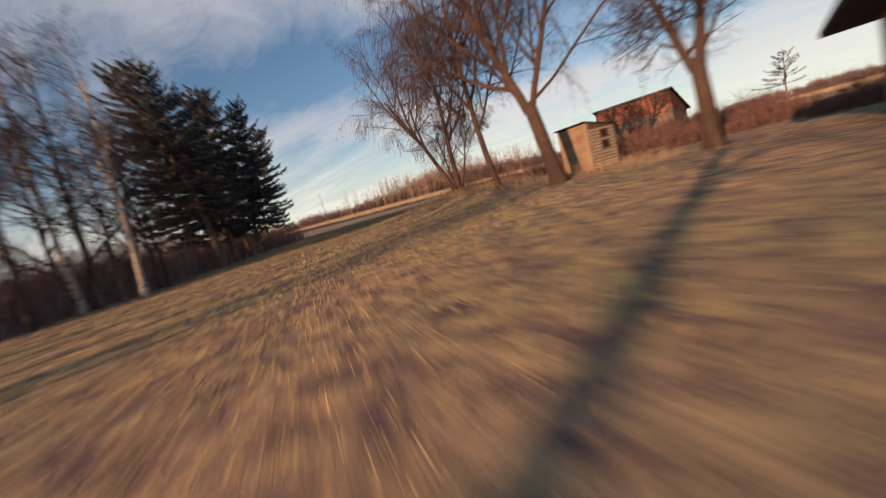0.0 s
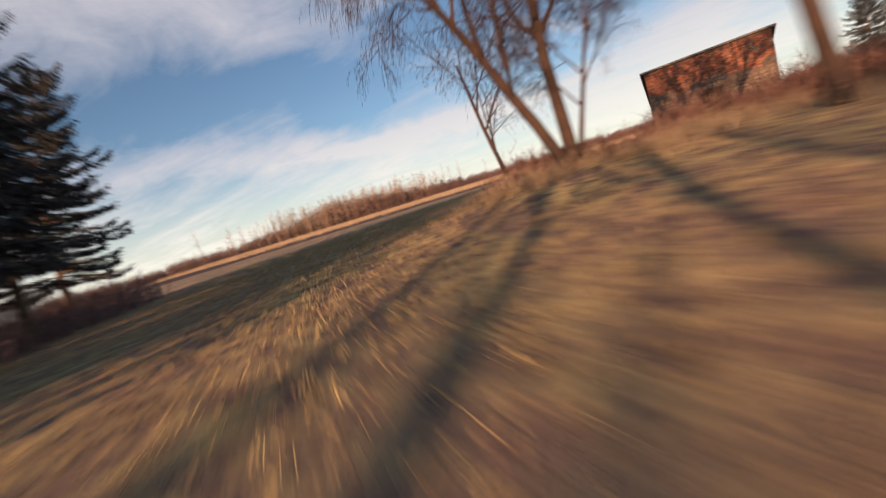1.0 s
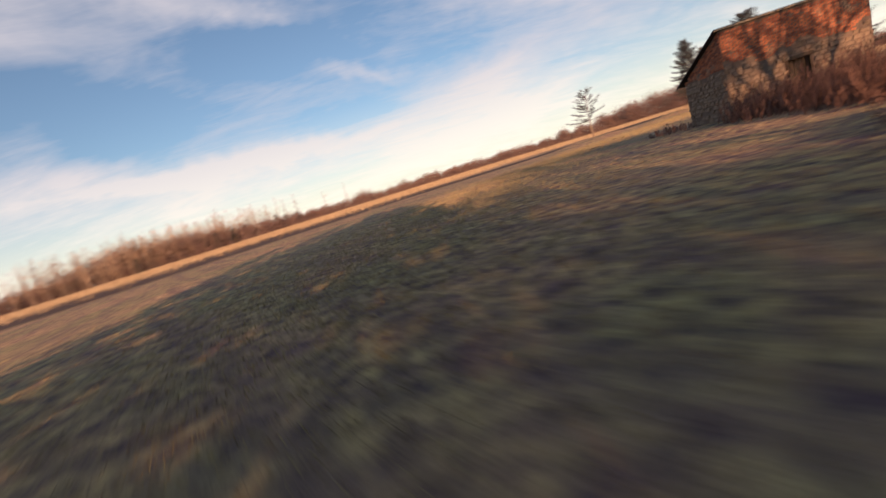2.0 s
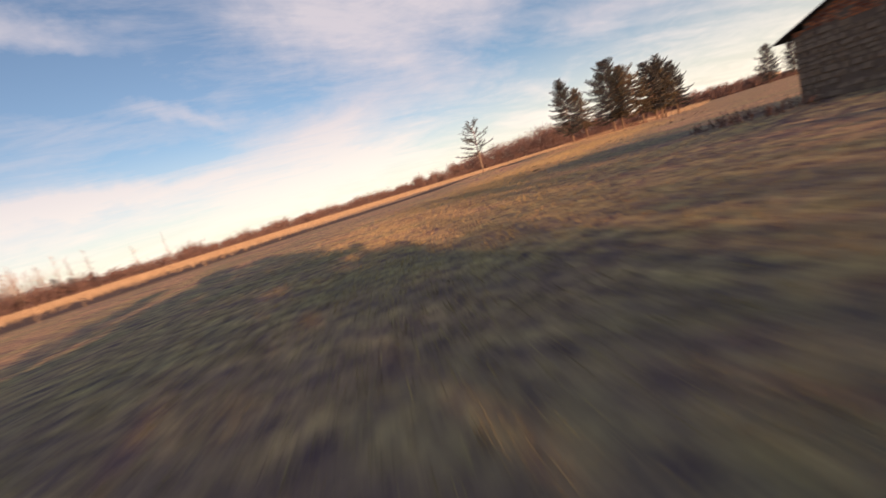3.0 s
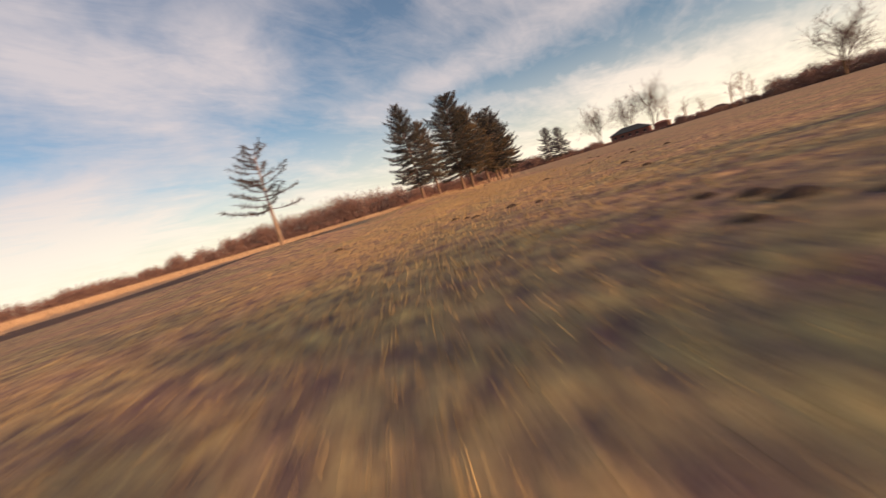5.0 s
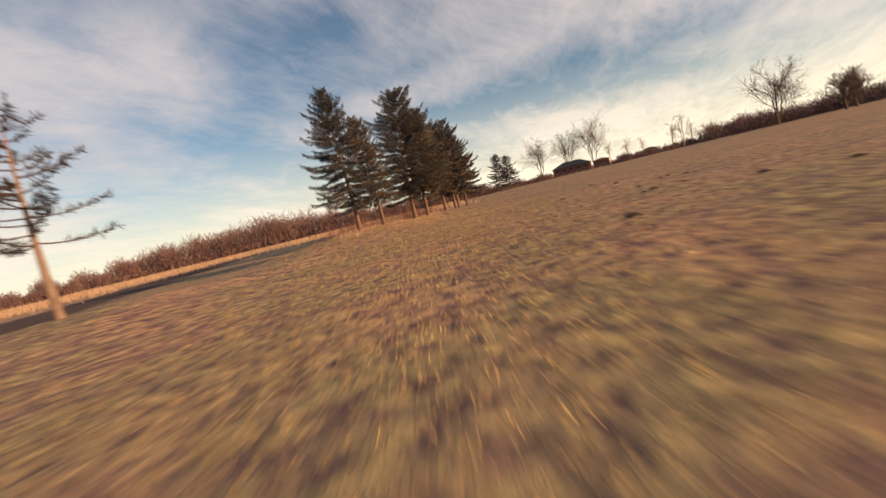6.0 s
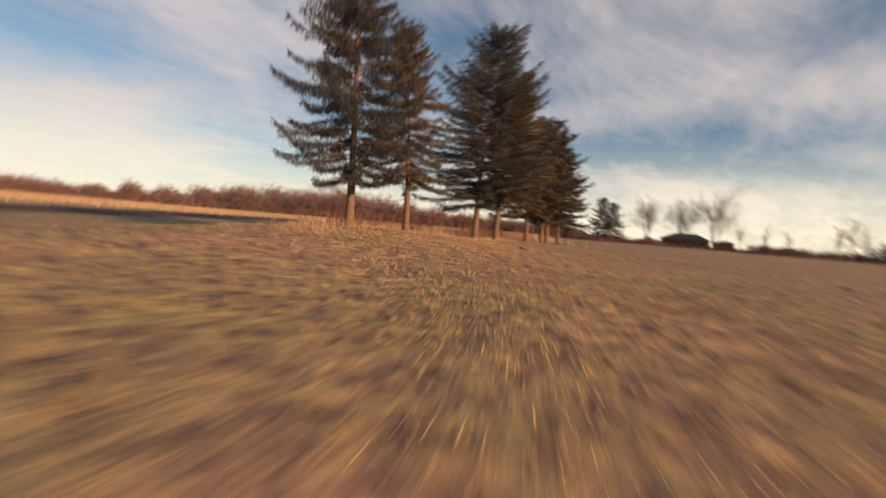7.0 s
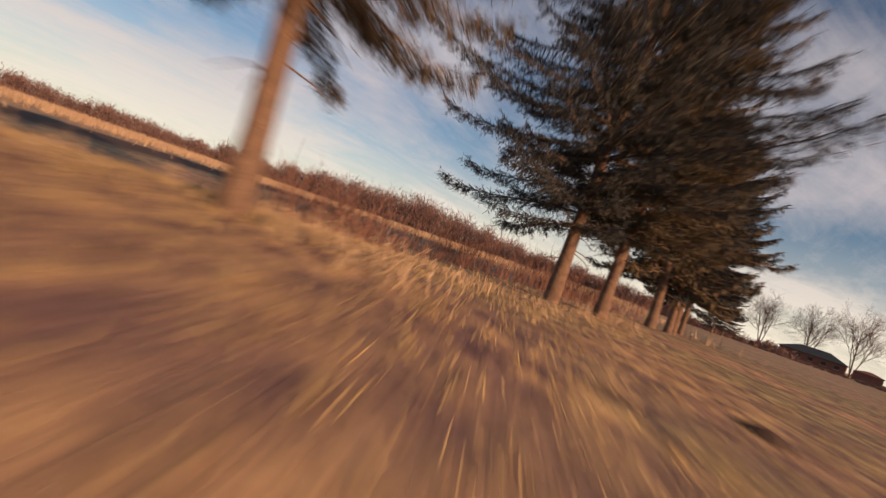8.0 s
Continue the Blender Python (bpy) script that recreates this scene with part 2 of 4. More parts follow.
def ground_material():
    m = bpy.data.materials.new("meadow")
    m.use_nodes = True
    nt = m.node_tree
    N, L = nt.nodes.new, nt.links.new
    bsdf = nt.nodes["Principled BSDF"]
    bsdf.inputs["Roughness"].default_value = 0.95
    bsdf.inputs["Specular IOR Level"].default_value = 0.1
    vec = N("ShaderNodeNewGeometry").outputs["Position"]

    def grain(scale, detail, stretch=(1, 1, 1), turn=0.0, rough=0.6):
        mp, n = N("ShaderNodeMapping"), N("ShaderNodeTexNoise")
        mp.vector_type = "TEXTURE"
        mp.inputs["Scale"].default_value, mp.inputs["Rotation"].default_value = stretch, (0, 0, radians(turn))
        n.inputs["Scale"].default_value, n.inputs["Detail"].default_value, n.inputs["Roughness"].default_value = scale, detail, rough
        L(vec, mp.inputs[0])
        L(mp.outputs[0], n.inputs["Vector"])
        return n.outputs[0]

    def ramp(v, a, b, ca, cb):
        r = N("ShaderNodeValToRGB")
        r.color_ramp.elements[0].position, r.color_ramp.elements[1].position = a, b
        r.color_ramp.elements[0].color, r.color_ramp.elements[1].color = (*ca, 1), (*cb, 1)
        L(v, r.inputs[0])
        return r.outputs[0]

    def blend(f, a, b):
        x = N("ShaderNodeMix")
        x.data_type = "RGBA"
        L(f, x.inputs[0])
        for i, c in ((6, a), (7, b)):
            if isinstance(c, tuple):
                x.inputs[i].default_value = (*c, 1)
            else:
                L(c, x.inputs[i])
        return x.outputs[2]

    # purple in the dark ends, and in the soil below, stands in for shadow colour
    tuft = grain(2.6, 8, rough=0.68)
    straw = ramp(tuft, 0.35, 0.63, (0.14, 0.09, 0.12), (0.83, 0.55, 0.27))
    green = ramp(tuft, 0.35, 0.63, (0.105, 0.08, 0.1), (0.58, 0.5, 0.225))
    patch = ramp(grain(0.2, 5), 0.42, 0.61, (0, 0, 0), (1, 1, 1))
    colour = blend(patch, green, straw)
    rows = ramp(grain(1.0, 4, (1.1, 14.0, 1), 33), 0.47, 0.62, (0, 0, 0), (0.5, 0.5, 0.5))
    soil = ramp(grain(6, 5), 0.35, 0.7, (0.07, 0.042, 0.07), (0.26, 0.165, 0.2))
    bare = ramp(grain(0.8, 6), 0.58, 0.69, (0, 0, 0), (0.8, 0.8, 0.8))
    colour = blend(bare, colour, soil)
    pits = ramp(grain(1.7, 5, rough=0.6), 0.55, 0.7, (0, 0, 0), (0.7, 0.7, 0.7))
    colour = blend(pits, colour, soil)
    colour = blend(rows, colour, (0.22, 0.15, 0.15))
    # the dry field beyond the ditch, and the dark band along the ditch
    xyz = N("ShaderNodeSeparateXYZ")
    L(vec, xyz.inputs[0])

    def calc(op, p, q):
        k = N("ShaderNodeMath")
        k.operation = op
        for i, v in enumerate((p, q)):
            if isinstance(v, (int, float)):
                k.inputs[i].default_value = v
            else:
                L(v, k.inputs[i])
        return k.outputs[0]

    wave = calc("MULTIPLY", calc("SUBTRACT", grain(0.06, 4), 0.5), 14.0)
    across = calc("ADD", calc("ADD", calc("MULTIPLY", xyz.outputs[0], -0.58), calc("MULTIPLY", xyz.outputs[1], 0.815)), wave)
    golden = ramp(grain(0.9, 6), 0.3, 0.7, (0.28, 0.19, 0.12), (0.56, 0.41, 0.25))
    west = calc("MINIMUM", calc("MAXIMUM", calc("MULTIPLY", calc("SUBTRACT", 15.0, xyz.outputs[0]), 0.02), 0.0), 1.0)
    beyond = ramp(calc("MULTIPLY", calc("SUBTRACT", across, calc("ADD", 70.0, calc("MULTIPLY", west, 45.0))), 0.1), 0.0, 0.5, (0, 0, 0), (1, 1, 1))
    colour = blend(beyond, colour, golden)
    # ditch and shaded grass beside it share one dark colour, widening to the west
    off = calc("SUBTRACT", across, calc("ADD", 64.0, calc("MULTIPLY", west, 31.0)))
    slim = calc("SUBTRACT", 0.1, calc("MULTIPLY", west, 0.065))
    ditch_shade = ramp(calc("ABSOLUTE", calc("MULTIPLY", off, slim), 0.0), 0.6, 1.0, (0.9, 0.9, 0.9), (0, 0, 0))
    colour = blend(ditch_shade, colour, (0.085, 0.062, 0.062))
    blades = ramp(grain(17.0, 5, rough=0.7), 0.36, 0.62, (0.7, 0.66, 0.72), (1, 1, 1))
    shaded = N("ShaderNodeMix")
    shaded.data_type, shaded.blend_type = "RGBA", "MULTIPLY"
    shaded.inputs[0].default_value = 1.0
    L(colour, shaded.inputs[6])
    L(blades, shaded.inputs[7])
    colour = shaded.outputs[2]
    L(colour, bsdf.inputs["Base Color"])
    bu = N("ShaderNodeBump")
    bu.inputs["Strength"].default_value, bu.inputs["Distance"].default_value = 1.0, 0.12
    L(tuft, bu.inputs["Height"])
    L(bu.outputs[0], bsdf.inputs["Normal"])
    return m


M_GROUND = ground_material()

# ---------------------------------------------------------------- building blocks
BUMPS = [(-5.5, -1.5, 6.0, 4.5, 0.55), (31.5, 65.5, 8.0, 6.0, 0.8), (13.5, 67.0, 7.0, 6.0, 0.65), (47.0, 67.5, 10.0, 6.0, 0.45), (1.0, 19.0, 7.0, 6.0, 0.3)]


def hgt(x, y):
    """The ground's height: flat meadow, with low swells under the tree rows and a slight rise beyond the ditch."""
    z = 0.05 * noise.noise((x * 0.12, y * 0.12, 3.0))
    for a, b, sa, sb, h in BUMPS:
        q = ((x - a) / sa) ** 2 + ((y - b) / sb) ** 2
        if q < 9:
            z += h * math.exp(-q)
    u = min(1.0, max(0.0, (0.815 * y - 0.58 * x - 76.0) / 70.0))
    return z + 0.7 * u * u * (3 - 2 * u)


def sheet(name, verts, faces, material, smooth=False):
    me = bpy.data.meshes.new(name)
    me.from_pydata([tuple(v) for v in verts], [], faces)
    me.materials.append(material)
    if smooth:
        me.polygons.foreach_set("use_smooth", [True] * len(me.polygons))
    me.update()
    return me


def part(name, data, parent=None, label=""):
    """Links a mesh as one object, under a thing or a part if one is given."""
    ob = new(name, data)
    ob.parent = parent
    return tagged(ob, label) if label else ob


def base(name, x, y, label, category, group="", kind="", z=None, turn=0.0):
    ob = new(name)
    ob.matrix_basis = pose(x, y, hgt(x, y) if z is None else z, 0, 0, turn)
    return tagged(ob, label, category, group, kind)


def boxes(name, items, material, bevel=0.0):
    """One mesh of boxes: (centre, size, turn about z)."""
    bm = bmesh.new()
    for c, s, turn in items:
        m = Matrix.Translation(c) @ Matrix.Rotation(radians(turn), 4, "Z") @ Matrix.Diagonal((*s, 1))
        bmesh.ops.create_cube(bm, size=1.0, matrix=m)
    if bevel:
        bmesh.ops.bevel(bm, geom=bm.edges[:], offset=bevel, segments=1, affect="EDGES")
    me = bpy.data.meshes.new(name)
    bm.to_mesh(me)
    bm.free()
    me.materials.append(material)
    return me


class Tubes:
    """Gathers tapered tubes and blades into one list of vertices and faces."""

    def __init__(self):
        self.v, self.f = [], []

    def tube(self, pts, radii, sides):
        start = len(self.v)
        n = len(pts)
        for i, (p, r) in enumerate(zip(pts, radii)):
            d = (pts[min(i + 1, n - 1)] - pts[max(i - 1, 0)]).normalized()
            a = d.orthogonal().normalized()
            b = d.cross(a)
            for k in range(sides):
                w = 2 * math.pi * k / sides
                self.v.append(p + (a * math.cos(w) + b * math.sin(w)) * r)
        for i in range(n - 1):
            for k in range(sides):
                k2 = (k + 1) % sides
                self.f.append((start + i * sides + k, start + i * sides + k2, start + (i + 1) * sides + k2, start + (i + 1) * sides + k))
        self.f.append(tuple(start + (n - 1) * sides + k for k in range(sides)))

    def blade(self, p, tip, side):
        s = len(self.v)
        mid = p.lerp(tip, 0.45)
        self.v += [p, mid + side, tip, mid - side]
        self.f.append((s, s + 1, s + 2, s + 3))

    def sliver(self, p, tip, side):
        s = len(self.v)
        self.v += [p + side, p - side, tip]
        self.f.append((s, s + 1, s + 2))


def unit(rng):
    while True:
        v = Vector((rng.uniform(-1, 1), rng.uniform(-1, 1), rng.uniform(-1, 1)))
        if 0.05 < v.length < 1:
            return v.normalized()


def bent(d, angle, rng):
    side = d.cross(unit(rng))
    side = side.normalized() if side.length > 1e-4 else d.orthogonal()
    return (d * math.cos(angle) + side * math.sin(angle)).normalized()


def grow(rng, wood, twigs, p, d, length, r, level, style):
    """One limb and, from it, the next finer ones."""
    last = style["levels"]
    n = style.get("tip", 2) if level == 4 else (6, 5, 4, 3)[level]
    pts, radii = [p], [r]
    for i in range(n):
        t = (i + 1) / n
        d = (d + unit(rng) * style["wander"] * (0.5 if level == 0 else 1) + Vector((0, 0, style["lift"][level]))).normalized()
        p = p + d * (length / n)
        pts.append(p)
        radii.append(r * (1 - (1 - style["taper"]) * t) if level < last else r * (1 - 0.7 * t))
    if level == last and level > 2:
        side = d.orthogonal().normalized() * r * 0.95
        if style["lift"][4] < -0.3:
            for a, b in zip(pts, pts[1:]):
                twigs.blade(a, b, side)
        else:
            twigs.sliver(pts[0], pts[-1], side)
        return
    (wood if level < 2 else twigs).tube(pts, radii, (8, 6, 4, 3, 3)[min(level, 4)])
    if level == last:
        return
    count = style["count"][level]
    for k in range(count):
        t = style["first"][level] + (1 - style["first"][level]) * (k + rng.random()) / count
        j = min(int(t * n), n - 1)
        q = pts[j].lerp(pts[j + 1], t * n - j)
        along = (pts[j + 1] - pts[j]).normalized()
        rr = (radii[j] * (1 - (t * n - j)) + radii[j + 1] * (t * n - j)) * rng.uniform(0.45, 0.7) * (style.get("slim", 1.0) if level == 0 else 1.0)
        grow(rng, wood, twigs, q, bent(along, radians(rng.uniform(*style["angle"])), rng), length * style["ratio"][level] * rng.uniform(0.75, 1.2) * (1.15 - 0.45 * t), max(rr, style.get("fine", 0.008)), level + 1, style)


OPEN = dict(levels=4, wander=0.12, taper=0.45, lift=(0.03, 0.08, 0.05, 0.02, 0.0), count=(7, 7, 7, 7), first=(0.32, 0.22, 0.12, 0.08), ratio=(0.6, 0.55, 0.5, 0.5), angle=(25, 58))
WEEPING = dict(OPEN, lift=(0.03, 0.12, 0.03, -0.12, -0.75), count=(9, 8, 9, 10), first=(0.2, 0.15, 0.12, 0.08), ratio=(0.78, 0.56, 0.5, 0.75), angle=(25, 62), fine=0.007, tip=3)
SPARSE = dict(WEEPING, count=(8, 8, 7, 8))
LEVEL = dict(OPEN, lift=(0.03, 0.04, 0.0, 0.0, 0.0), count=(15, 8, 7, 6), first=(0.24, 0.15, 0.12, 0.08), ratio=(0.62, 0.5, 0.5, 0.6), angle=(35, 72), slim=0.6)
SLIM = dict(OPEN, taper=0.3, lift=(0.05, 0.05, -0.02, -0.05, -0.1), count=(14, 6, 5, 4), first=(0.3, 0.2, 0.1, 0.1), ratio=(0.32, 0.5, 0.5, 0.5), angle=(30, 60))
FAR = dict(OPEN, count=(8, 7, 6, 5), first=(0.25, 0.2, 0.15, 0.1), lift=(0.05, 0.12, 0.08, 0.05, 0.0), ratio=(0.62, 0.55, 0.5, 0.5), angle=(20, 50))


def bare_tree(name, x, y, stems, style, seed, label, category="tree", group="", bark=M_BARK, twig=M_TWIG, bole=None):
    """stems: (lean x, lean y, length, radius) of each trunk out of one base; bole: (height, radius, slant) of a trunk below the fork."""
    rng = random.Random(seed)
    wood, twigs = Tubes(), Tubes()
    if bole:
        h, r, slant = bole
        wood.tube([Vector((0, 0, -0.25)), Vector((0, 0, 0.12)), Vector((0.01 + slant * 0.7, 0, 0.7)), Vector((0.02 + slant * h * 0.6, 0.01, h * 0.6)), Vector((slant * h, 0, h + 0.1))], [r * 1.7, r * 1.4, r * 1.06, r, r * 0.92], 10)
    for lx, ly, length, r in stems:
        if bole:
            top = Vector((lx * 0.25 + bole[2] * bole[0], ly * 0.25, bole[0] - 0.25))
            grow(rng, wood, twigs, top, Vector((lx, ly, 1)).normalized(), length, r, 0, style)
            continue
        d = Vector((lx, ly, 1)).normalized()
        foot = Vector((lx * 0.35, ly * 0.35, -0.25))
        wood.tube([foot, foot + Vector((0, 0, 0.3)), foot + d * 0.6 + Vector((0, 0, 0.25))], [r * 1.4, r * 1.2, r * 1.02], 9)
        grow(rng, wood, twigs, foot + d * 0.4 + Vector((0, 0, 0.2)), d, length, r, 0, style)
    ob = base(name, x, y, label, category, group)
    part("trunk", sheet("trunk", wood.v, wood.f, bark, True), ob)
    part("crown", sheet("crown", twigs.v, twigs.f, twig), ob)
    return ob


def conifer_meshes(seed, height, radius, clear, needle, density=1.0, sag=0.3, hang=0.5, step=0.03, fine=False):
    """Trunk and crown of a spruce: long limbs that sag, turn up at the tip, and carry a curtain of hanging sprays."""
    rng, more = random.Random(seed), random.Random(seed + 100)
    wood, green = Tubes(), Tubes()

    def leaf(a, b, side):
        if not fine:
            green.blade(a, b, side)
            return
        green.blade(a, b, side * 0.3)
        way = (b - a).normalized()
        for k in range(4):
            c = a.lerp(b, more.uniform(0.1, 1.0))
            out = (way * 0.7 + unit(more)).normalized() * more.uniform(0.09, 0.19)
            green.sliver(c, c + out, unit(more) * 0.013)

    bend = Vector((rng.uniform(-0.02, 0.02), rng.uniform(-0.02, 0.02), 0))
    axis = [Vector((0, 0, -0.3)) + (Vector((0, 0, 1)) + bend * k).normalized() * (height * k / 9) for k in range(10)]
    r0 = height * 0.0165
    wood.tube(axis, [r0 * 1.25] + [r0 * (1 - 0.96 * k / 9) for k in range(1, 10)], 9)
    for k in range(9):
        z = height * clear * rng.uniform(0.45, 1.0)
        w = rng.random() * 6.283
        q = Vector((0, 0, z))
        e = q + Vector((math.cos(w), math.sin(w), -0.35)) * rng.uniform(0.4, 1.3)
        wood.tube([q, q.lerp(e, 0.6) + Vector((0, 0, 0.06)), e], [0.02, 0.013, 0.005], 3)
    z = height * clear
    while z < height * 0.99:
        t = (z / height - clear) / (1 - clear)
        reach = radius * ((1 - t) ** 0.66) * (0.62 + 0.38 * min(1, t * 4)) * (1 + 0.14 * math.sin(t * 29 + seed)) + 0.15
        k = z / height * 9
        j = min(int(k), 8)
        q0 = axis[j].lerp(axis[j + 1], k - j)
        whorl = rng.randint(4, 6)
        turn = rng.random() * 6.3
        for b in range(whorl):
            if rng.random() > density:
                continue
            w = turn + b * 6.283 / whorl + rng.uniform(-0.4, 0.4)
            L = reach * rng.uniform(0.6, 1.15)
            rise = 0.3 + 0.75 * t * t - sag * (1 - t) * rng.uniform(0.7, 1.3)
            out = Vector((math.cos(w), math.sin(w), 0))
            side = Vector((-out.y, out.x, 0))
            q1 = q0 + Vector((0, 0, rng.uniform(-0.2, 0.2)))
            pts = [q1 + out * (L * i / 7) + Vector((0, 0, L * (rise * i / 7 - sag * 1.5 * (i / 7) ** 2 + sag * 1.25 * (i / 7) ** 4))) for i in range(8)]
            wood.tube(pts[:7], [(0.04 - 0.005 * i) * (0.35 + L / radius) for i in range(7)], 3)
            m = max(4, int(L / 0.105))
            for i in range(m):
                u = 0.12 + 0.88 * (i + rng.random() * 0.8) / m
                k2 = min(int(u * 7), 6)
                q = pts[k2].lerp(pts[k2 + 1], min(u * 7 - k2, 1))
                span = (0.12 + 0.42 * (1 - u) ** 0.6) * min(1.0, 0.3 + L / radius) * rng.uniform(0.6, 1.3) * radius / 3.4
                for sg in (-1, 1):
                    tip = q + (out * rng.uniform(0.5, 0.9) + side * sg * rng.uniform(0.5, 1.0)) * span + Vector((0, 0, rng.uniform(-0.35, 0.05) * span))
                    for h in range(3):
                        c = q.lerp(tip, h / 3)
                        e = q.lerp(tip, min(1.0, h / 3 + 0.6)) + unit(rng) * 0.06 + Vector((0, 0, -hang * rng.uniform(0.1, 0.45)))
                        leaf(c, e, unit(rng) * 0.042)
                drop = q + Vector((rng.uniform(-0.1, 0.1), rng.uniform(-0.1, 0.1), -hang * rng.uniform(0.3, 1.0) * min(1, L)))
                leaf(q, q.lerp(drop, 0.8), unit(rng) * 0.055)
                leaf(q, q + out * rng.uniform(0.15, 0.35) + Vector((0, 0, rng.uniform(0.02, 0.16))), unit(rng) * 0.045)
        z += height * step * rng.uniform(0.75, 1.25) * (1.0 - 0.45 * t)
    return sheet("trunk", wood.v, wood.f, M_SPRUCE_BARK, True), sheet("crown", green.v, green.f, needle)


def conifer(x, y, meshes, scale, turn, label, group):
    ob = base("spruce_tree", x, y, label, "tree", group)
    part("trunk", meshes[0], ob)
    part("crown", meshes[1], ob)
    ob.matrix_basis = pose(x, y, hgt(x, y), 0, 0, turn) @ Matrix.Diagonal((scale, scale, scale, 1))
    return ob


# ---------------------------------------------------------------- ground


def spaced(low, high, step, far, rate):
    mid = [low + step * i for i in range(int((high - low) / step) + 1)]
    out, d = [], step
    while not out or out[-1] < far:
        d *= rate
        out.append((out[-1] if out else 0) + d)
    return [low - o for o in reversed(out)] + mid + [mid[-1] + o for o in out]


def make_ground():
    xs, ys = spaced(-50, 70, 0.85, 3000, 1.3), spaced(-40, 90, 0.85, 3000, 1.3)
    verts = [(x, y, hgt(x, y) + (0.02 * noise.noise((x * 1.3, y * 1.3, 0)) if abs(x) < 80 and abs(y) < 100 else 0)) for y in ys for x in xs]
    w = len(xs)
    faces = [(j * w + i, j * w + i + 1, j * w + w + i + 1, j * w + w + i) for j in range(len(ys) - 1) for i in range(w - 1)]
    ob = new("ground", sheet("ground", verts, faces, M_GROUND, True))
    tagged(ob, "winter meadow of short dry grass with green patches", "ground", kind="structure")


make_ground()

# ---------------------------------------------------------------- rubble outbuilding with a single-pitch roof
def frame_of(x, y, turn):
    """Along the front, into the depth, for a building whose front's first corner stands at x, y."""
    a = radians(turn)
    return Vector((math.cos(a), math.sin(a), 0)), Vector((-math.sin(a), math.cos(a), 0))


def wall_mesh(name, outline, thickness, material, openings=()):
    """An upright wall in the plane x, z, thick towards +y, with rectangular openings through it."""
    xs = sorted({p[0] for p in outline} | {v for o in openings for v in (o[0], o[2])})
    zs = sorted({0.0} | {v for o in openings for v in (o[1], o[3])})

    def top(x):
        for (x0, z0), (x1, z1) in zip(outline, outline[1:]):
            if x0 <= x <= x1:
                return z0 + (z1 - z0) * (x - x0) / (x1 - x0)
        return outline[-1][1]

    bm = bmesh.new()
    for x0, x1 in zip(xs, xs[1:]):
        for i, z0 in enumerate(zs):
            end = i == len(zs) - 1
            mid = ((x0 + x1) / 2, z0 + 0.01 if end else (z0 + zs[i + 1]) / 2)
            if any(o[0] < mid[0] < o[2] and o[1] < mid[1] < o[3] for o in openings):
                continue
            za, zb = (top(x0), top(x1)) if end else (zs[i + 1], zs[i + 1])
            lo = -0.4 if i == 0 else z0
            v = [bm.verts.new(c) for c in ((x0, 0, lo), (x1, 0, lo), (x1, 0, zb), (x0, 0, za), (x0, thickness, lo), (x1, thickness, lo), (x1, thickness, zb), (x0, thickness, za))]
            for f in ((0, 1, 2, 3), (5, 4, 7, 6), (4, 0, 3, 7), (1, 5, 6, 2), (3, 2, 6, 7), (4, 5, 1, 0)):
                bm.faces.new([v[k] for k in f])
    me = bpy.data.meshes.new(name)
    bm.to_mesh(me)
    bm.free()
    me.materials.append(material)
    return me


def roof_slab(name, width, depth, high, low, over_side, over_front, over_back, thick, material):
    slope = (low - high) / depth
    bm = bmesh.new()
    y0, y1 = -over_front, depth + over_back
    v = []
    for dz in (0.02, thick):
        for x, y in ((-over_side, y0), (width + over_side, y0), (width + over_side, y1), (-over_side, y1)):
            v.append(bm.verts.new((x, y, high + slope * y + dz)))
    for f in ((3, 2, 1, 0), (4, 5, 6, 7), (0, 1, 5, 4), (1, 2, 6, 5), (2, 3, 7, 6), (3, 0, 4, 7)):
        bm.faces.new([v[k] for k in f])
    me = bpy.data.meshes.new(name)
    bm.to_mesh(me)
    bm.free()
    me.materials.append(material)
    return me


def lean_building(name, x, y, turn, width, depth, high, low, label, walls, roof_over, openings_front=(), openings_right=(), openings_left=(), thick=0.35):
    ob = base(name, x, y, label, "building", turn=turn, z=hgt(x + 2, y + 1) - 0.02)
    front = part("front_wall", wall_mesh("front_wall", [(0, high), (width, high)], thick, walls[0], openings_front), ob)
    back = part("back_wall", wall_mesh("back_wall", [(0, low), (width, low)], thick, walls[1]), ob)
    back.matrix_basis = pose(width, depth, 0, 0, 0, 180)
    inner = depth - 2 * thick
    slope = (low - high) / depth
    right = part("right_wall", wall_mesh("right_wall", [(0, high + slope * thick), (inner, low - slope * thick)], thick, walls[1], openings_right), ob)
    right.matrix_basis = pose(width, thick, 0, 0, 0, 90)
    left = part("left_wall", wall_mesh("left_wall", [(0, low - slope * thick), (inner, high + slope * thick)], thick, walls[2], openings_left), ob)
    left.matrix_basis = pose(0, depth - thick, 0, 0, 0, -90)
    part("roof", roof_slab("roof", width, depth, high, low, *roof_over, M_ROOF), ob, "dark felted roof slab")
    part("floor", boxes("floor", [((width / 2, depth / 2, 0.02), (width - 2 * thick, depth - 2 * thick, 0.06), 0)], M_DARK), ob)
    return ob, front, right, left


barn, barn_front, barn_right, barn_left = lean_building(
    "rubble_outbuilding", -3.3, 17.0, -10, 6.1, 3.6, 3.9, 2.35, "derelict rubble-stone outbuilding with red brick top and single-pitch roof",
    (M_MORTAR, M_MORTAR, M_MORTAR), (0.22, 0.1, 0.5, 0.07), openings_front=[(2.6, 0.0, 3.5, 1.75)], openings_right=[(0.75, 1.9, 1.15, 2.6), (1.9, 0.0, 2.65, 1.75)])

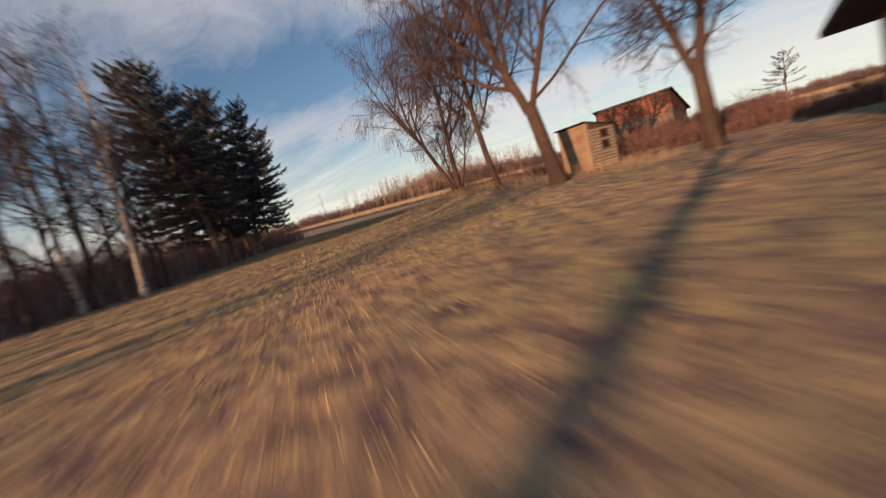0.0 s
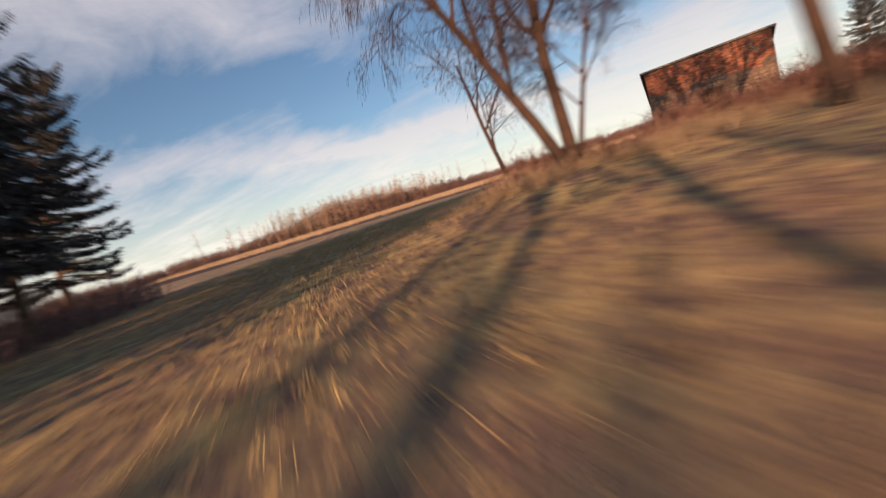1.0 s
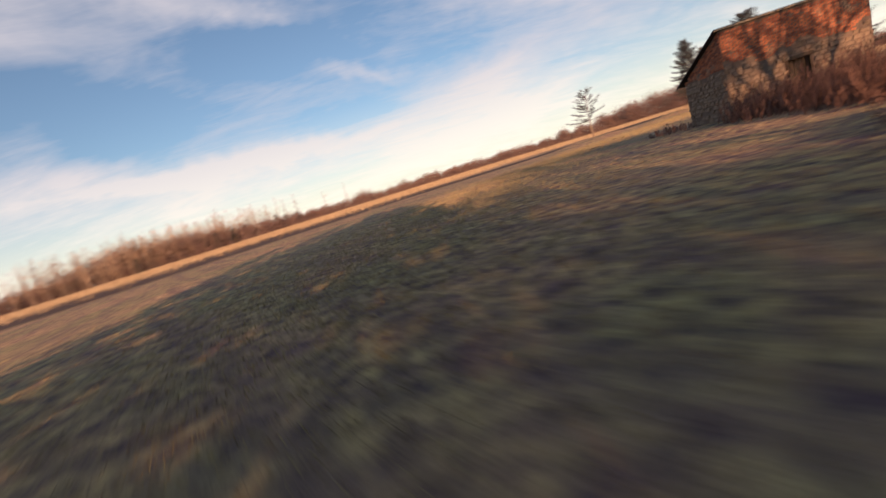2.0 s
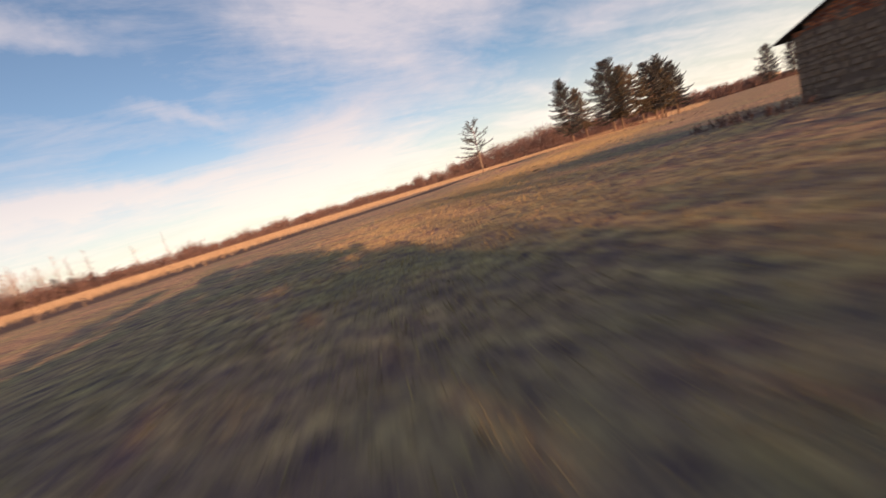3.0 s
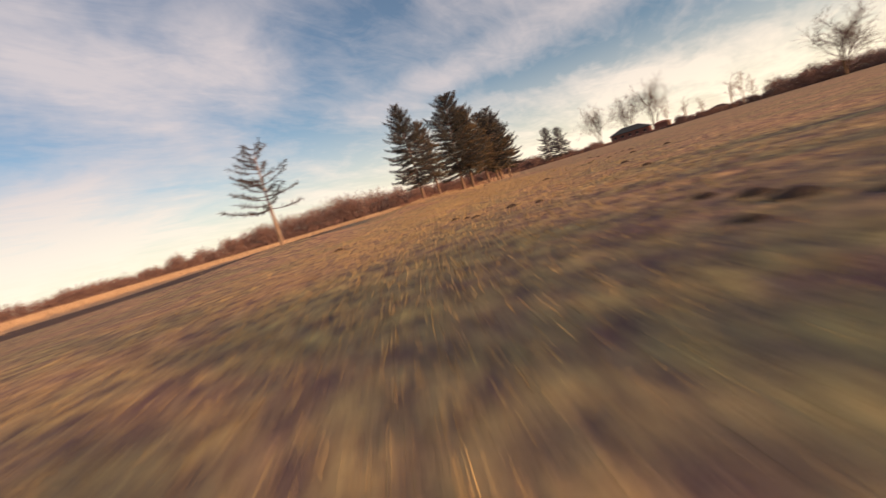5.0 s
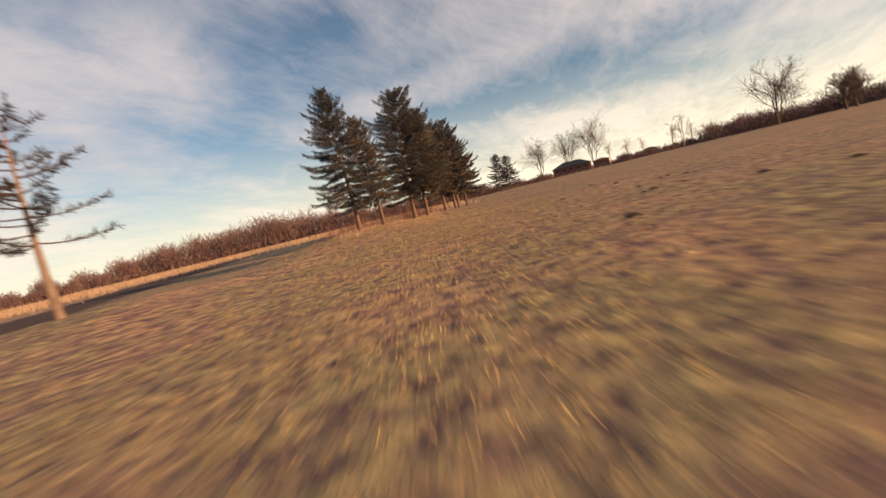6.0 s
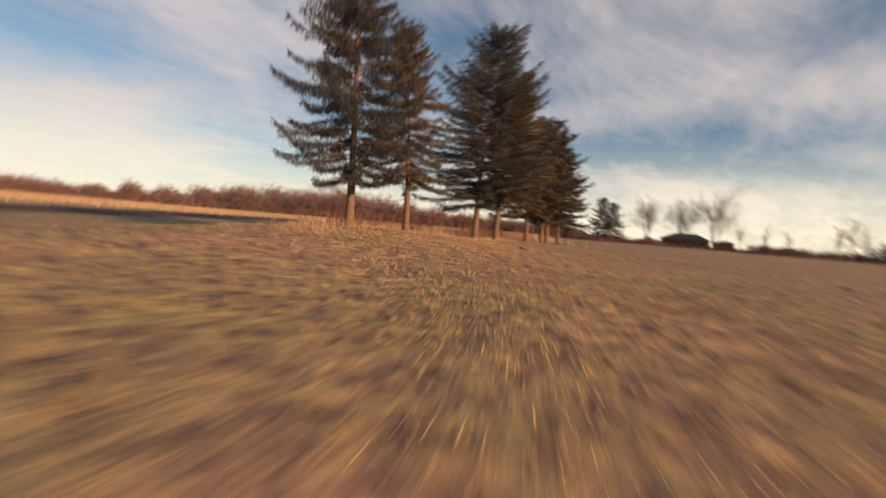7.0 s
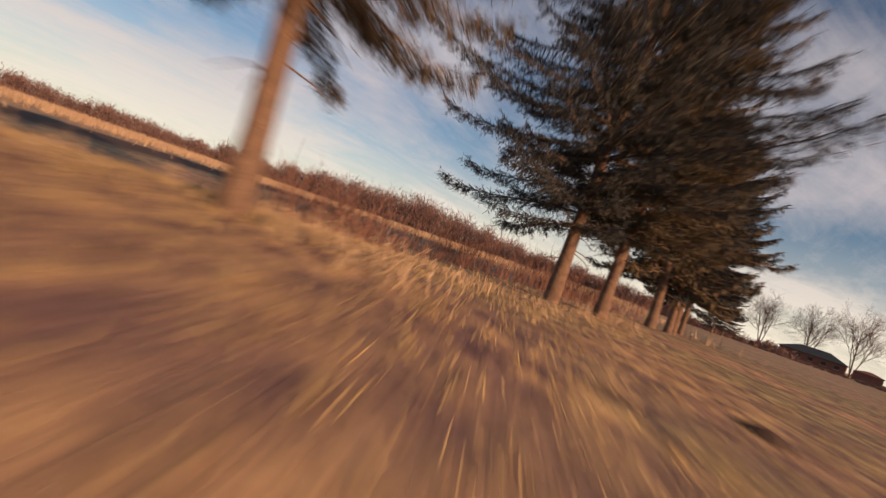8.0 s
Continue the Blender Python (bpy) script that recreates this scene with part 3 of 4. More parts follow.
BRICK_BAND = 1.55


def ragged(x, seed):
    """Height above which the masonry turns from rubble to brick."""
    return 0.16 * math.sin(x * 2.1 + seed) + 0.1 * math.sin(x * 5.3 + seed * 2)


def block(rng, w, d, h, slack):
    """A rough-hewn block, its face turned to -y."""
    v = []
    for y, s in ((-d, 0.8), (0.05, 1.0)):
        for x, z in ((-1, -1), (1, -1), (1, 1), (-1, 1)):
            v.append((x * w / 2 * s + rng.uniform(-slack, slack), y + rng.uniform(-slack, slack) * 0.5, z * h / 2 * s + rng.uniform(-slack, slack)))
    return v, [(0, 1, 2, 3), (1, 0, 4, 5), (2, 1, 5, 6), (3, 2, 6, 7), (0, 3, 7, 4)]


def stones(wall, start, width, split, openings, seed):
    """Single rubble stones on a wall's face, below the line that split gives."""
    rng = random.Random(seed)
    shapes = []
    for k in range(8):
        v, f = block(rng, 1.0, 0.03, 1.0, 0.09)
        shapes.append(sheet("stone", v, f, M_STONE))
    z = 0.0
    while z < 4:
        h = rng.uniform(0.13, 0.22)
        x = start + rng.uniform(-0.2, 0.0)
        while x < width - 0.1:
            w = rng.uniform(0.2, 0.5)
            x0, x1 = max(x, start + 0.01), min(x + w, width - 0.01)
            c = (x0 + x1) / 2
            if x1 - x0 > 0.1 and rng.random() > 0.06 and z + h < split(c) and not any(o[0] - 0.05 < c < o[2] + 0.05 and o[1] - 0.3 < z + h / 2 < o[3] + 0.08 for o in openings):
                ob = new("stone", shapes[rng.randrange(8)])
                ob.parent = wall
                ob.matrix_basis = Matrix.Translation((c, 0, z + h / 2)) @ Matrix.Diagonal((x1 - x0 - 0.02, 1, h - 0.02, 1))
            x += w
        z += h


def bricks(wall, start, width, low, high, openings, seed):
    """Courses of brick between the lines low and high."""
    rng = random.Random(seed)
    verts, faces = [], []
    for row in range(60):
        z = row * 0.078
        x = start - (0.13 if row % 2 else 0.0)
        while x < width:
            x0, x1 = max(x, start + 0.005), min(x + 0.25, width - 0.005)
            c = (x0 + x1) / 2
            if x1 - x0 > 0.05 and low(c) < z < high(c) - 0.08 and not any(o[0] < c < o[2] and o[1] < z < o[3] for o in openings) and rng.random() > 0.03:
                v, f = block(rng, x1 - x0 - 0.012, 0.012 + rng.uniform(0, 0.01), 0.066, 0.002)
                s0 = len(verts)
                verts += [(p[0] + c, p[1], p[2] + z + 0.04) for p in v]
                faces += [tuple(s0 + i for i in q) for q in f]
            x += 0.262
    ob = part("brickwork", sheet("brickwork", verts, faces, M_BRICK), wall, "weathered red brick courses with lost plaster")
    ob["kind"] = "stuff"


def clad_barn():
    W, D, H, LOW = 6.1, 3.6, 3.9, 2.35
    T = 0.35
    slope = (H - LOW) / D
    inner = D - 2 * T
    doors = [(2.6, 0.0, 3.5, 1.75)]
    stones(barn_front, 0.0, W, lambda x: H - BRICK_BAND + ragged(x, 1), doors, 1)
    bricks(barn_front, 0.0, W, lambda x: H - BRICK_BAND + ragged(x, 1) - 0.04, lambda x: H, doors, 2)
    side = lambda x: LOW - 0.12 + 0.06 * math.sin(x * 3)
    stones(barn_left, -T, inner + T, side, [], 3)
    bricks(barn_left, -T, inner + T, lambda x: side(x) - 0.04, lambda x: LOW + slope * (T + x), [], 4)
    holes = [(0.75, 1.9, 1.15, 2.6), (1.9, 0.0, 2.65, 1.75)]
    bricks(barn_right, -T, inner + T, lambda x: 2.2 + 0.2 * math.sin(x * 4), lambda x: H - slope * (T + x), holes, 5)
    part("door", boxes("door", [((2.72 + 0.16 * k, 0.2, 0.85), (0.15, 0.04, 1.72), 0) for k in range(5)], M_WOOD, 0.006), barn_front, "old closed board door")
    lintel = part("lintel", boxes("lintel", [((3.05, 0.03, 1.83), (1.3, 0.16, 0.15), 0)], M_WOOD, 0.01), barn_front, "dark timber lintel")
    part("door_post", boxes("door_post", [((2.55, 0.03, 0.8), (0.1, 0.14, 1.9), 0)], M_WOOD, 0.01), barn_front)
    part("door_post", boxes("door_post", [((3.55, 0.03, 0.8), (0.1, 0.14, 1.9), 0)], M_WOOD, 0.01), barn_front)
    part("fascia", boxes("fascia", [((W / 2, -0.118, H + 0.05), (W + 0.44, 0.03, 0.07), 0)], M_PLANK, 0.004), barn, "thin weathered grey fascia board")
    for k in range(7):
        x = 0.3 + k * 0.92
        part("rafter_end", boxes("rafter_end", [((x, D + 0.2, LOW - 0.1), (0.09, 0.42, 0.12), 0)], M_WOOD, 0.004), barn)


# ---------------------------------------------------------------- small plank shed
shed, shed_front, shed_right, shed_left = lean_building(
    "plank_shed", -0.5, -2.0, -30, 1.9, 1.7, 2.15, 1.85, "small old shed of worn plaster and weathered horizontal planks",
    (M_PLASTER, M_WOOD, M_PLASTER), (0.07, 0.14, 0.15, 0.07), thick=0.12)
for k in range(12):
    rng = random.Random(k)
    part("plank", boxes("plank", [((0.73, -0.02, 0.12 + k * 0.15), (1.5 - 0.06 * rng.random(), 0.03, 0.126), 0)], M_PLANK, 0.006), shed_right)
for z in (1.05, 1.55):
    # near-black panel on the uncut wall stands in for the shaded opening
    part("window_dark_panel", boxes("window_dark_panel", [((0.8, -0.045, z), (0.36, 0.03, 0.3), 0)], M_DARK, 0.004), shed_right, "small glassless window shown by a near-black panel")
    part("window_frame", boxes("window_frame", [((0.8, -0.06, z + 0.17), (0.48, 0.04, 0.05), 0), ((0.8, -0.06, z - 0.17), (0.48, 0.04, 0.05), 0), ((0.59, -0.06, z), (0.05, 0.04, 0.3), 0), ((1.01, -0.06, z), (0.05, 0.04, 0.3), 0)], M_WOOD, 0.004), shed_right)
part("corner_board", boxes("corner_board", [((1.84, -0.02, 1.05), (0.12, 0.04, 2.1), 0)], M_PLANK, 0.006), shed)


# ---------------------------------------------------------------- houses
def hip_roof(name, w, d, z, over, rise, material):
    x0, x1, y0, y1 = -over, w + over, -over, d + over
    r = (y1 - y0) / 2
    bm = bmesh.new()
    v = [bm.verts.new(c) for c in ((x0, y0, z), (x1, y0, z), (x1, y1, z), (x0, y1, z), (x0, y0, z + 0.16), (x1, y0, z + 0.16), (x1, y1, z + 0.16), (x0, y1, z + 0.16), (x0 + r, (y0 + y1) / 2, z + rise), (x1 - r, (y0 + y1) / 2, z + rise))]
    for f in ((3, 2, 1, 0), (0, 1, 5, 4), (1, 2, 6, 5), (2, 3, 7, 6), (3, 0, 4, 7), (4, 5, 9, 8), (5, 6, 9), (6, 7, 8, 9), (7, 4, 8)):
        bm.faces.new([v[k] for k in f])
    me = bpy.data.meshes.new(name)
    bm.to_mesh(me)
    bm.free()
    me.materials.append(material)
    return me


M_REDWALL = surface("brick_red_wall", (0.12, 0.05, 0.045), (0.24, 0.11, 0.085), 0.6, 6, 0.9, 0.2, 0.02)
M_GLASS = surface("dark_window_glass", (0.02, 0.022, 0.03), (0.05, 0.05, 0.06), 1, 5, 0.15, 0)
M_GREEN = surface("green_painted_sheet", (0.08, 0.3, 0.22), (0.13, 0.42, 0.3), 1, 12, 0.6, 0.1, 0.005)
M_CREAM = surface("cream_painted_boards", (0.5, 0.4, 0.27), (0.68, 0.56, 0.4), 1, 12, 0.8, 0.2, 0.01)
M_ROOFBLUE = surface("blue_green_roof_sheet", (0.022, 0.034, 0.042), (0.045, 0.062, 0.072), 0.6, 8, 0.7, 0.2, 0.02)


def house(name, x, y, turn, w, d, eave, rise, over, wall, roof, label, windows=0):
    ob = base(name, x, y, label, "house", turn=turn)
    part("walls", boxes("walls", [((w / 2, d / 2, eave / 2 - 0.1), (w, d, eave + 0.2), 0)], wall), ob)
    part("roof", hip_roof("roof", w, d, eave, over, rise, roof), ob)
    for k in range(windows):
        cx = w * (k + 0.6) / (windows + 0.2)
        pane = part("window", boxes("window", [((cx, -0.02, eave * 0.55), (w * 0.07, 0.08, eave * 0.38), 0)], M_GLASS), ob)
        part("window_sill", boxes("window_sill", [((cx, -0.08, eave * 0.33), (w * 0.085, 0.16, 0.1), 0)], M_CREAM), pane)
    return ob


house("farm_house", 9.55, -11.0, -4, 9.0, 5.5, 2.5, 2.2, 1.15, M_PLASTER, M_ROOF, "low plastered farm house with dark overhanging eaves", 2)
house("brick_house", 251.0, 88.0, -90, 20.0, 11.0, 3.4, 3.1, 0.7, M_REDWALL, M_ROOFBLUE, "distant red brick house with dark blue-green hipped roof", 5)
house("brick_annex", 252.0, 66.0, -90, 8.0, 6.0, 3.0, 1.2, 0.3, M_REDWALL, M_REDWALL, "low red brick annex beside the distant house")
house("garden_shed", 185.0, 111.0, -70, 5.0, 3.4, 2.9, 0.7, 0.15, M_CREAM, M_ROOF, "cream wooden garden shed below the spruces")
house("field_cabin", 184.0, 116.5, -70, 3.8, 2.8, 2.3, 0.5, 0.1, M_GREEN, M_GREEN, "small bright green sheet-metal cabin")
house("field_barn", 320.0, 40.0, -95, 9.0, 6.0, 2.4, 1.6, 0.4, M_CREAM, M_ROOF, "distant low pale barn")

# ---------------------------------------------------------------- spruces
SPRUCE_A = conifer_meshes(11, 12.0, 4.0, 0.23, M_NEEDLE, 1.0, 0.3, 0.45)
SPRUCE_B = conifer_meshes(12, 12.0, 4.2, 0.22, M_NEEDLE, 0.95, 0.3, 0.45)
SPRUCE_C = conifer_meshes(13, 12.0, 3.2, 0.3, M_NEEDLE_BROWN, 0.9, 0.4, 0.6, 0.034)
SPRUCE_D = conifer_meshes(14, 12.0, 5.5, 0.22, M_NEEDLE, 1.0, 0.22, 0.4)
SPRUCE_E = conifer_meshes(15, 12.0, 4.2, 0.22, M_NEEDLE_BROWN, 0.9, 0.33, 0.5, 0.034)

SPRUCE_FAR = conifer_meshes(16, 12.0, 4.6, 0.16, M_NEEDLE, 1.0, 0.28, 0.45, 0.042)
SPRUCE_TINY = conifer_meshes(17, 12.0, 4.6, 0.1, M_NEEDLE, 1.0, 0.28, 0.5, 0.075)
NEAR_A = conifer_meshes(11, 12.0, 3.8, 0.2, M_NEEDLE, 1.0, 0.3, 0.42, 0.026, fine=True)
NEAR_C = conifer_meshes(13, 12.0, 3.1, 0.28, M_NEEDLE_BROWN, 0.95, 0.4, 0.5, 0.03, fine=True)
NEAR_D = conifer_meshes(14, 12.0, 5.0, 0.2, M_NEEDLE, 1.0, 0.22, 0.36, 0.026, fine=True)
G = "spruces in the meadow group"
for x, y, me, s, turn, label in (
        (30.8, 65.2, NEAR_A, 0.87, 0, "tall dark green spruce with drooping branches"),
        (33.9, 65.1, NEAR_C, 0.73, 40, "slender browning spruce with a bare lower trunk"),
        (42.8, 67.1, NEAR_D, 1.05, 80, "broad tall dark spruce"),
        (43.9, 66.2, NEAR_C, 0.92, 150, "slender browning spruce between larger ones"),
        (50.9, 67.3, SPRUCE_E, 1.0, 200, "brownish spruce with sparse needles"),
        (56.0, 68.2, SPRUCE_B, 0.95, 20, "dark spruce in a row"),
        (60.5, 69.5, SPRUCE_A, 1.04, 120, "dark spruce in a row"),
        (66.0, 70.5, SPRUCE_B, 0.92, 310, "dark spruce in a row"),
        (58.4, 68.7, SPRUCE_E, 0.95, 75, "brownish spruce with sparse needles")):
    conifer(x, y, me, s, turn, label, G)

ROW_A = conifer_meshes(31, 12.0, 3.0, 0.25, M_NEEDLE, 0.85, 0.3, 0.42, 0.038)
ROW_B = conifer_meshes(32, 12.0, 3.8, 0.2, M_NEEDLE, 0.9, 0.26, 0.45, 0.036)
ROW_C = conifer_meshes(33, 12.0, 3.7, 0.2, M_NEEDLE, 0.92, 0.3, 0.45, 0.035)
G = "spruce row at the field's edge"
for k, (x, y, s) in enumerate(((-17.2, -11.3, 1.02), (-19.9, -9.1, 1.08), (-22.1, -7.0, 1.04), (-24.6, -4.7, 0.97), (-27.3, -2.2, 0.88), (-24.5, -9.5, 0.9), (-29.0, -4.5, 0.8))):
    conifer(x, y, (ROW_A, ROW_B, ROW_C)[k % 3], s, 50 * k, "tall dark spruce in a dense row", G)

for x, y, s in ((130.0, 83.6, 0.98), (152.0, 86.5, 1.02)):
    conifer(x, y, SPRUCE_FAR, s, x * 7, "small distant spruce by the sheds", "pair of distant spruces")

# ---------------------------------------------------------------- bare trees
bare_tree("willow_tree", -7.65, -0.75, [(0.02, 0.06, 7.6, 0.17), (-0.36, -0.1, 6.8, 0.15), (0.3, 0.15, 3.6, 0.07)], dict(WEEPING, count=(7, 7, 8, 9), wander=0.16, first=(0.28, 0.2, 0.12, 0.08)), 21, "bare forked willow with drooping twigs")
bare_tree("willow_tree", -3.4, -3.5, [(-0.17, 0.0, 9.5, 0.17)], dict(SPARSE, count=(11, 7, 7, 8), first=(0.22, 0.18, 0.12, 0.08), ratio=(0.5, 0.55, 0.5, 0.7)), 22, "tall bare willow with a leaning trunk")
bare_tree("willow_tree", 0.3, -5.4, [(-0.3, 0.02, 6.0, 0.21), (0.3, 0.1, 6.0, 0.15)], dict(SPARSE, count=(10, 7, 7, 9), first=(0.06, 0.18, 0.12, 0.08)), 23, "stout bare willow beside the plank shed", bole=(3.4, 0.29, -0.16))
bare_tree("bare_tree", 5.8, -4.5, [(-0.4, 0.1, 5.6, 0.17), (0.17, -0.05, 6.0, 0.19)], dict(LEVEL, count=(13, 9, 8, 8), first=(0.05, 0.15, 0.12, 0.08)), 24, "bare forked tree with a thick trunk and spreading twigs", bole=(3.0, 0.27, -0.04))
bare_tree("bare_tree", -9.9, 2.7, [(-0.14, 0.0, 4.5, 0.09)], dict(WEEPING, count=(7, 5, 5, 6)), 25, "thin bare tree behind the willow")
for k, (x, y, h, r) in enumerate(((-11.9, -17.0, 8.0, 0.12), (-14.0, -18.4, 8.5, 0.13), (-14.5, -17.8, 9.0, 0.13), (-15.5, -21.3, 8.5, 0.12), (-16.0, -15.0, 7.0, 0.1), (-14.5, -22.5, 9.0, 0.13), (-13.0, -20.0, 8.0, 0.11), (-18.0, -18.0, 8.5, 0.12), (-16.0, -21.0, 9.0, 0.12), (-20.0, -15.5, 8.0, 0.11), (-14.5, -15.2, 6.0, 0.08), (-13.0, -22.0, 8.0, 0.1), (-16.0, -24.5, 8.5, 0.12), (-18.5, -23.0, 9.0, 0.12), (-13.4, -16.4, 6.5, 0.09))):
    lean = [(random.Random(k).uniform(-0.15, 0.15), 0.05, h, r)]
    if k in (0, 1, 3, 8):
        bare_tree("birch_tree", x, y, lean, SLIM, 40 + k, "slender birch with white bark and bare twigs", group="birches at the field's edge", bark=M_BIRCH)
    else:
        bare_tree("bare_tree", x, y, lean, dict(SLIM, count=(16, 7, 6, 4), first=(0.15, 0.2, 0.1, 0.1)), 40 + k, "slender dark bare tree in the thicket", group="young trees at the field's edge")
# trees south of the meadow, known by their long shadows
for k, (x, y, h) in enumerate(((5.8, -34.0, 7.0), (-2.75, -30.0, 8.5), (-7.8, -33.0, 8.0), (-9.3, -36.0, 8.0), (12.0, -40.0, 8.0), (-4.7, -35.0, 8.0), (-6.3, -30.0, 8.0))):
    bare_tree("bare_tree", x, y, [(0.01, 0.0, h, 0.2)], dict(SLIM, count=(9, 4, 4, 3), first=(0.5, 0.2, 0.1, 0.1)), 60 + k, "bare tree casting a long shadow over the meadow", group="trees along the lane")
for k, (x, y, h) in enumerate(((10.5, -47.0, 8.5), (-0.4, -41.0, 8.5))):
    bare_tree("bare_tree", x, y, [(0.05, 0.0, h, 0.17), (-0.2, 0.1, h * 0.85, 0.13)], dict(OPEN, count=(7, 6, 5, 5), fine=0.006), 70 + k, "bare tree shading the meadow's edge", group="trees along the lane")
# unseen trees added farther south so that their shade falls on the thicket
for k, (x, y, h) in enumerate(((-15.0, -28.0, 8.0), (-18.5, -29.5, 8.5), (-12.8, -30.5, 8.0), (-22.0, -27.5, 8.5), (-16.5, -33.0, 9.0))):
    bare_tree("bare_tree", x, y, [(0.04, 0.0, h, 0.12), (-0.12, 0.1, h * 0.85, 0.1)], dict(SLIM, count=(16, 7, 6, 4), first=(0.12, 0.2, 0.1, 0.1), fine=0.011), 90 + k, "slender dark bare tree in the thicket", group="young trees at the field's edge")


def lone_tree():
    rng = random.Random(5)
    wood, limbs, twigs = Tubes(), [], Tubes()
    H = 7.6
    axis = [Vector((0.004 * k * k, 0, -0.2 + H * k / 8)) for k in range(9)]
    wood.tube(axis, [0.16 * (1 - 0.9 * k / 8) + 0.012 for k in range(9)], 8)
    z = 2.9
    while z < H * 0.99:
        t = (z - 2.9) / (H - 2.9)
        reach = 2.9 * (1 - t) ** 0.5 * (1 + 0.2 * math.sin(z * 7)) + 0.4
        k = (z + 0.2) / H * 8
        j = min(int(k), 7)
        q = axis[j].lerp(axis[j + 1], k - j)
        for b in range(rng.randint(2, 4)):
            w = rng.random() * 6.283
            L = reach * rng.uniform(0.45, 1.1)
            flat = Vector((math.cos(w), math.sin(w), 0))
            rise = 0.08 + 0.6 * t
            pts = [q + flat * (L * i / 5) + Vector((0, 0, L * (rise * i / 5 - 0.3 * (i / 5) * (1 - i / 5)))) for i in range(6)]
            limb = Tubes()
            limbs.append(limb)
            limb.tube(pts, [0.04, 0.034, 0.028, 0.021, 0.014, 0.006], 4)
            for i in range(int(L * 40)):
                u = rng.uniform(0.22, 1) ** 0.8
                k2 = min(int(u * 5), 4)
                c = pts[k2].lerp(pts[k2 + 1], u * 5 - k2)
                d = (flat * 0.7 + unit(rng) * 0.8 + Vector((0, 0, 0.25))).normalized() * rng.uniform(0.12, 0.42)
                twigs.blade(c, c + d, unit(rng) * 0.028)
        z += rng.uniform(0.2, 0.4)
    ob = base("larch_tree", 13.5, 66.8, "lone thin conifer with sparse needles and a pale bare trunk", "tree")
    part("trunk", sheet("trunk", wood.v, wood.f, M_DRYBRANCH, True), ob)
    for limb in limbs:
        part("limb", sheet("limb", limb.v, limb.f, M_BARK), ob)
    part("crown", sheet("crown", twigs.v, twigs.f, M_SPARSE), ob)


lone_tree()
for k, (x, y, h, label) in enumerate(((266, 97, 17.0, "distant bare tree behind the brick house"), (274, 82, 16.0, "distant bare tree behind the brick house"), (270, 67, 19.0, "distant round bare tree behind the brick house"), (165, 6.2, 12.0, "broad bare tree over the field hedge"), (150, -4.0, 6.5, "low spreading bare fruit tree"), (158, -9.0, 6.5, "low spreading bare fruit tree"))):
    bare_tree("bare_tree", x, y, [(0.05, 0.05, h, 0.28), (-0.25, 0.2, h * 0.8, 0.2), (0.2, -0.25, h * 0.8, 0.2)], dict(FAR, fine=0.02, count=(8, 7, 6, 6), first=(0.3, 0.2, 0.15, 0.1), lift=(0.04, 0.06, 0.04, 0.03, 0.0), angle=(24, 56), ratio=(0.78, 0.6, 0.5, 0.5)), 80 + k, label, group="distant bare trees", bark=M_WOOD, twig=M_FARDARK)


for k, (x, y, h) in enumerate(((178, 33.0, 9.0), (180, 29.5, 10.5), (182, 26.5, 8.0), (200, 48.0, 8.0), (205, 55.0, 9.0), (198, 42.0, 7.0))):
    bare_tree("birch_tree", x, y, [(0.03, 0.02, h, 0.14), (-0.1, 0.08, h * 0.8, 0.1)], dict(SLIM, fine=0.022, count=(9, 5, 4, 3)), 110 + k, "slender pale leafless birch above the distant hedge", group="birches above the hedge", bark=M_PALEBIRCH, twig=M_PALEBIRCH)


# ---------------------------------------------------------------- thickets, reeds and far woods
def thicket(name, spots, label, material, seed, rods=38, thick=1.0):
    """spots: (x, y, radius, height) filled with thin shoots."""
    rng = random.Random(seed)
    t = Tubes()
    for x, y, r, h in spots:
        for k in range(int(rods * r * r) + 6):
            a, d = rng.random() * 6.283, r * math.sqrt(rng.random())
            px, py = x + d * math.cos(a), y + d * math.sin(a)
            p = Vector((px, py, hgt(px, py) - 0.05))
            top = h * rng.uniform(0.4, 1.15) * (1.05 - 0.5 * d / r)
            lean = unit(rng) * 0.4
            q = p + Vector((lean.x * top, lean.y * top, top))
            mid = p.lerp(q, 0.55) + unit(rng) * 0.08
            t.tube([p, mid, q], [0.014 * thick, 0.01 * thick, 0.004], 3)
            for s in range(6):
                c = p.lerp(q, rng.uniform(0.2, 0.95))
                e = c + (unit(rng) + Vector((0, 0, 0.5))) * top * rng.uniform(0.12, 0.32)
                t.sliver(c, e, unit(rng) * 0.01 * thick)
    ob = new(name, sheet(name, t.v, t.f, material))
    return tagged(ob, label, "shrub", kind="stuff")


def scattered(seed, count, corners, radius, height):
    """Spots thrown over a four-sided patch of ground."""
    rng = random.Random(seed)
    a, b, c, d = [Vector(q) for q in corners]
    out = []
    for k in range(count):
        u, v = rng.random(), rng.random()
        p = a.lerp(b, u).lerp(d.lerp(c, u), v)
        out.append((p.x, p.y, radius * rng.uniform(0.7, 1.2), height * rng.uniform(0.6, 1.2)))
    return out


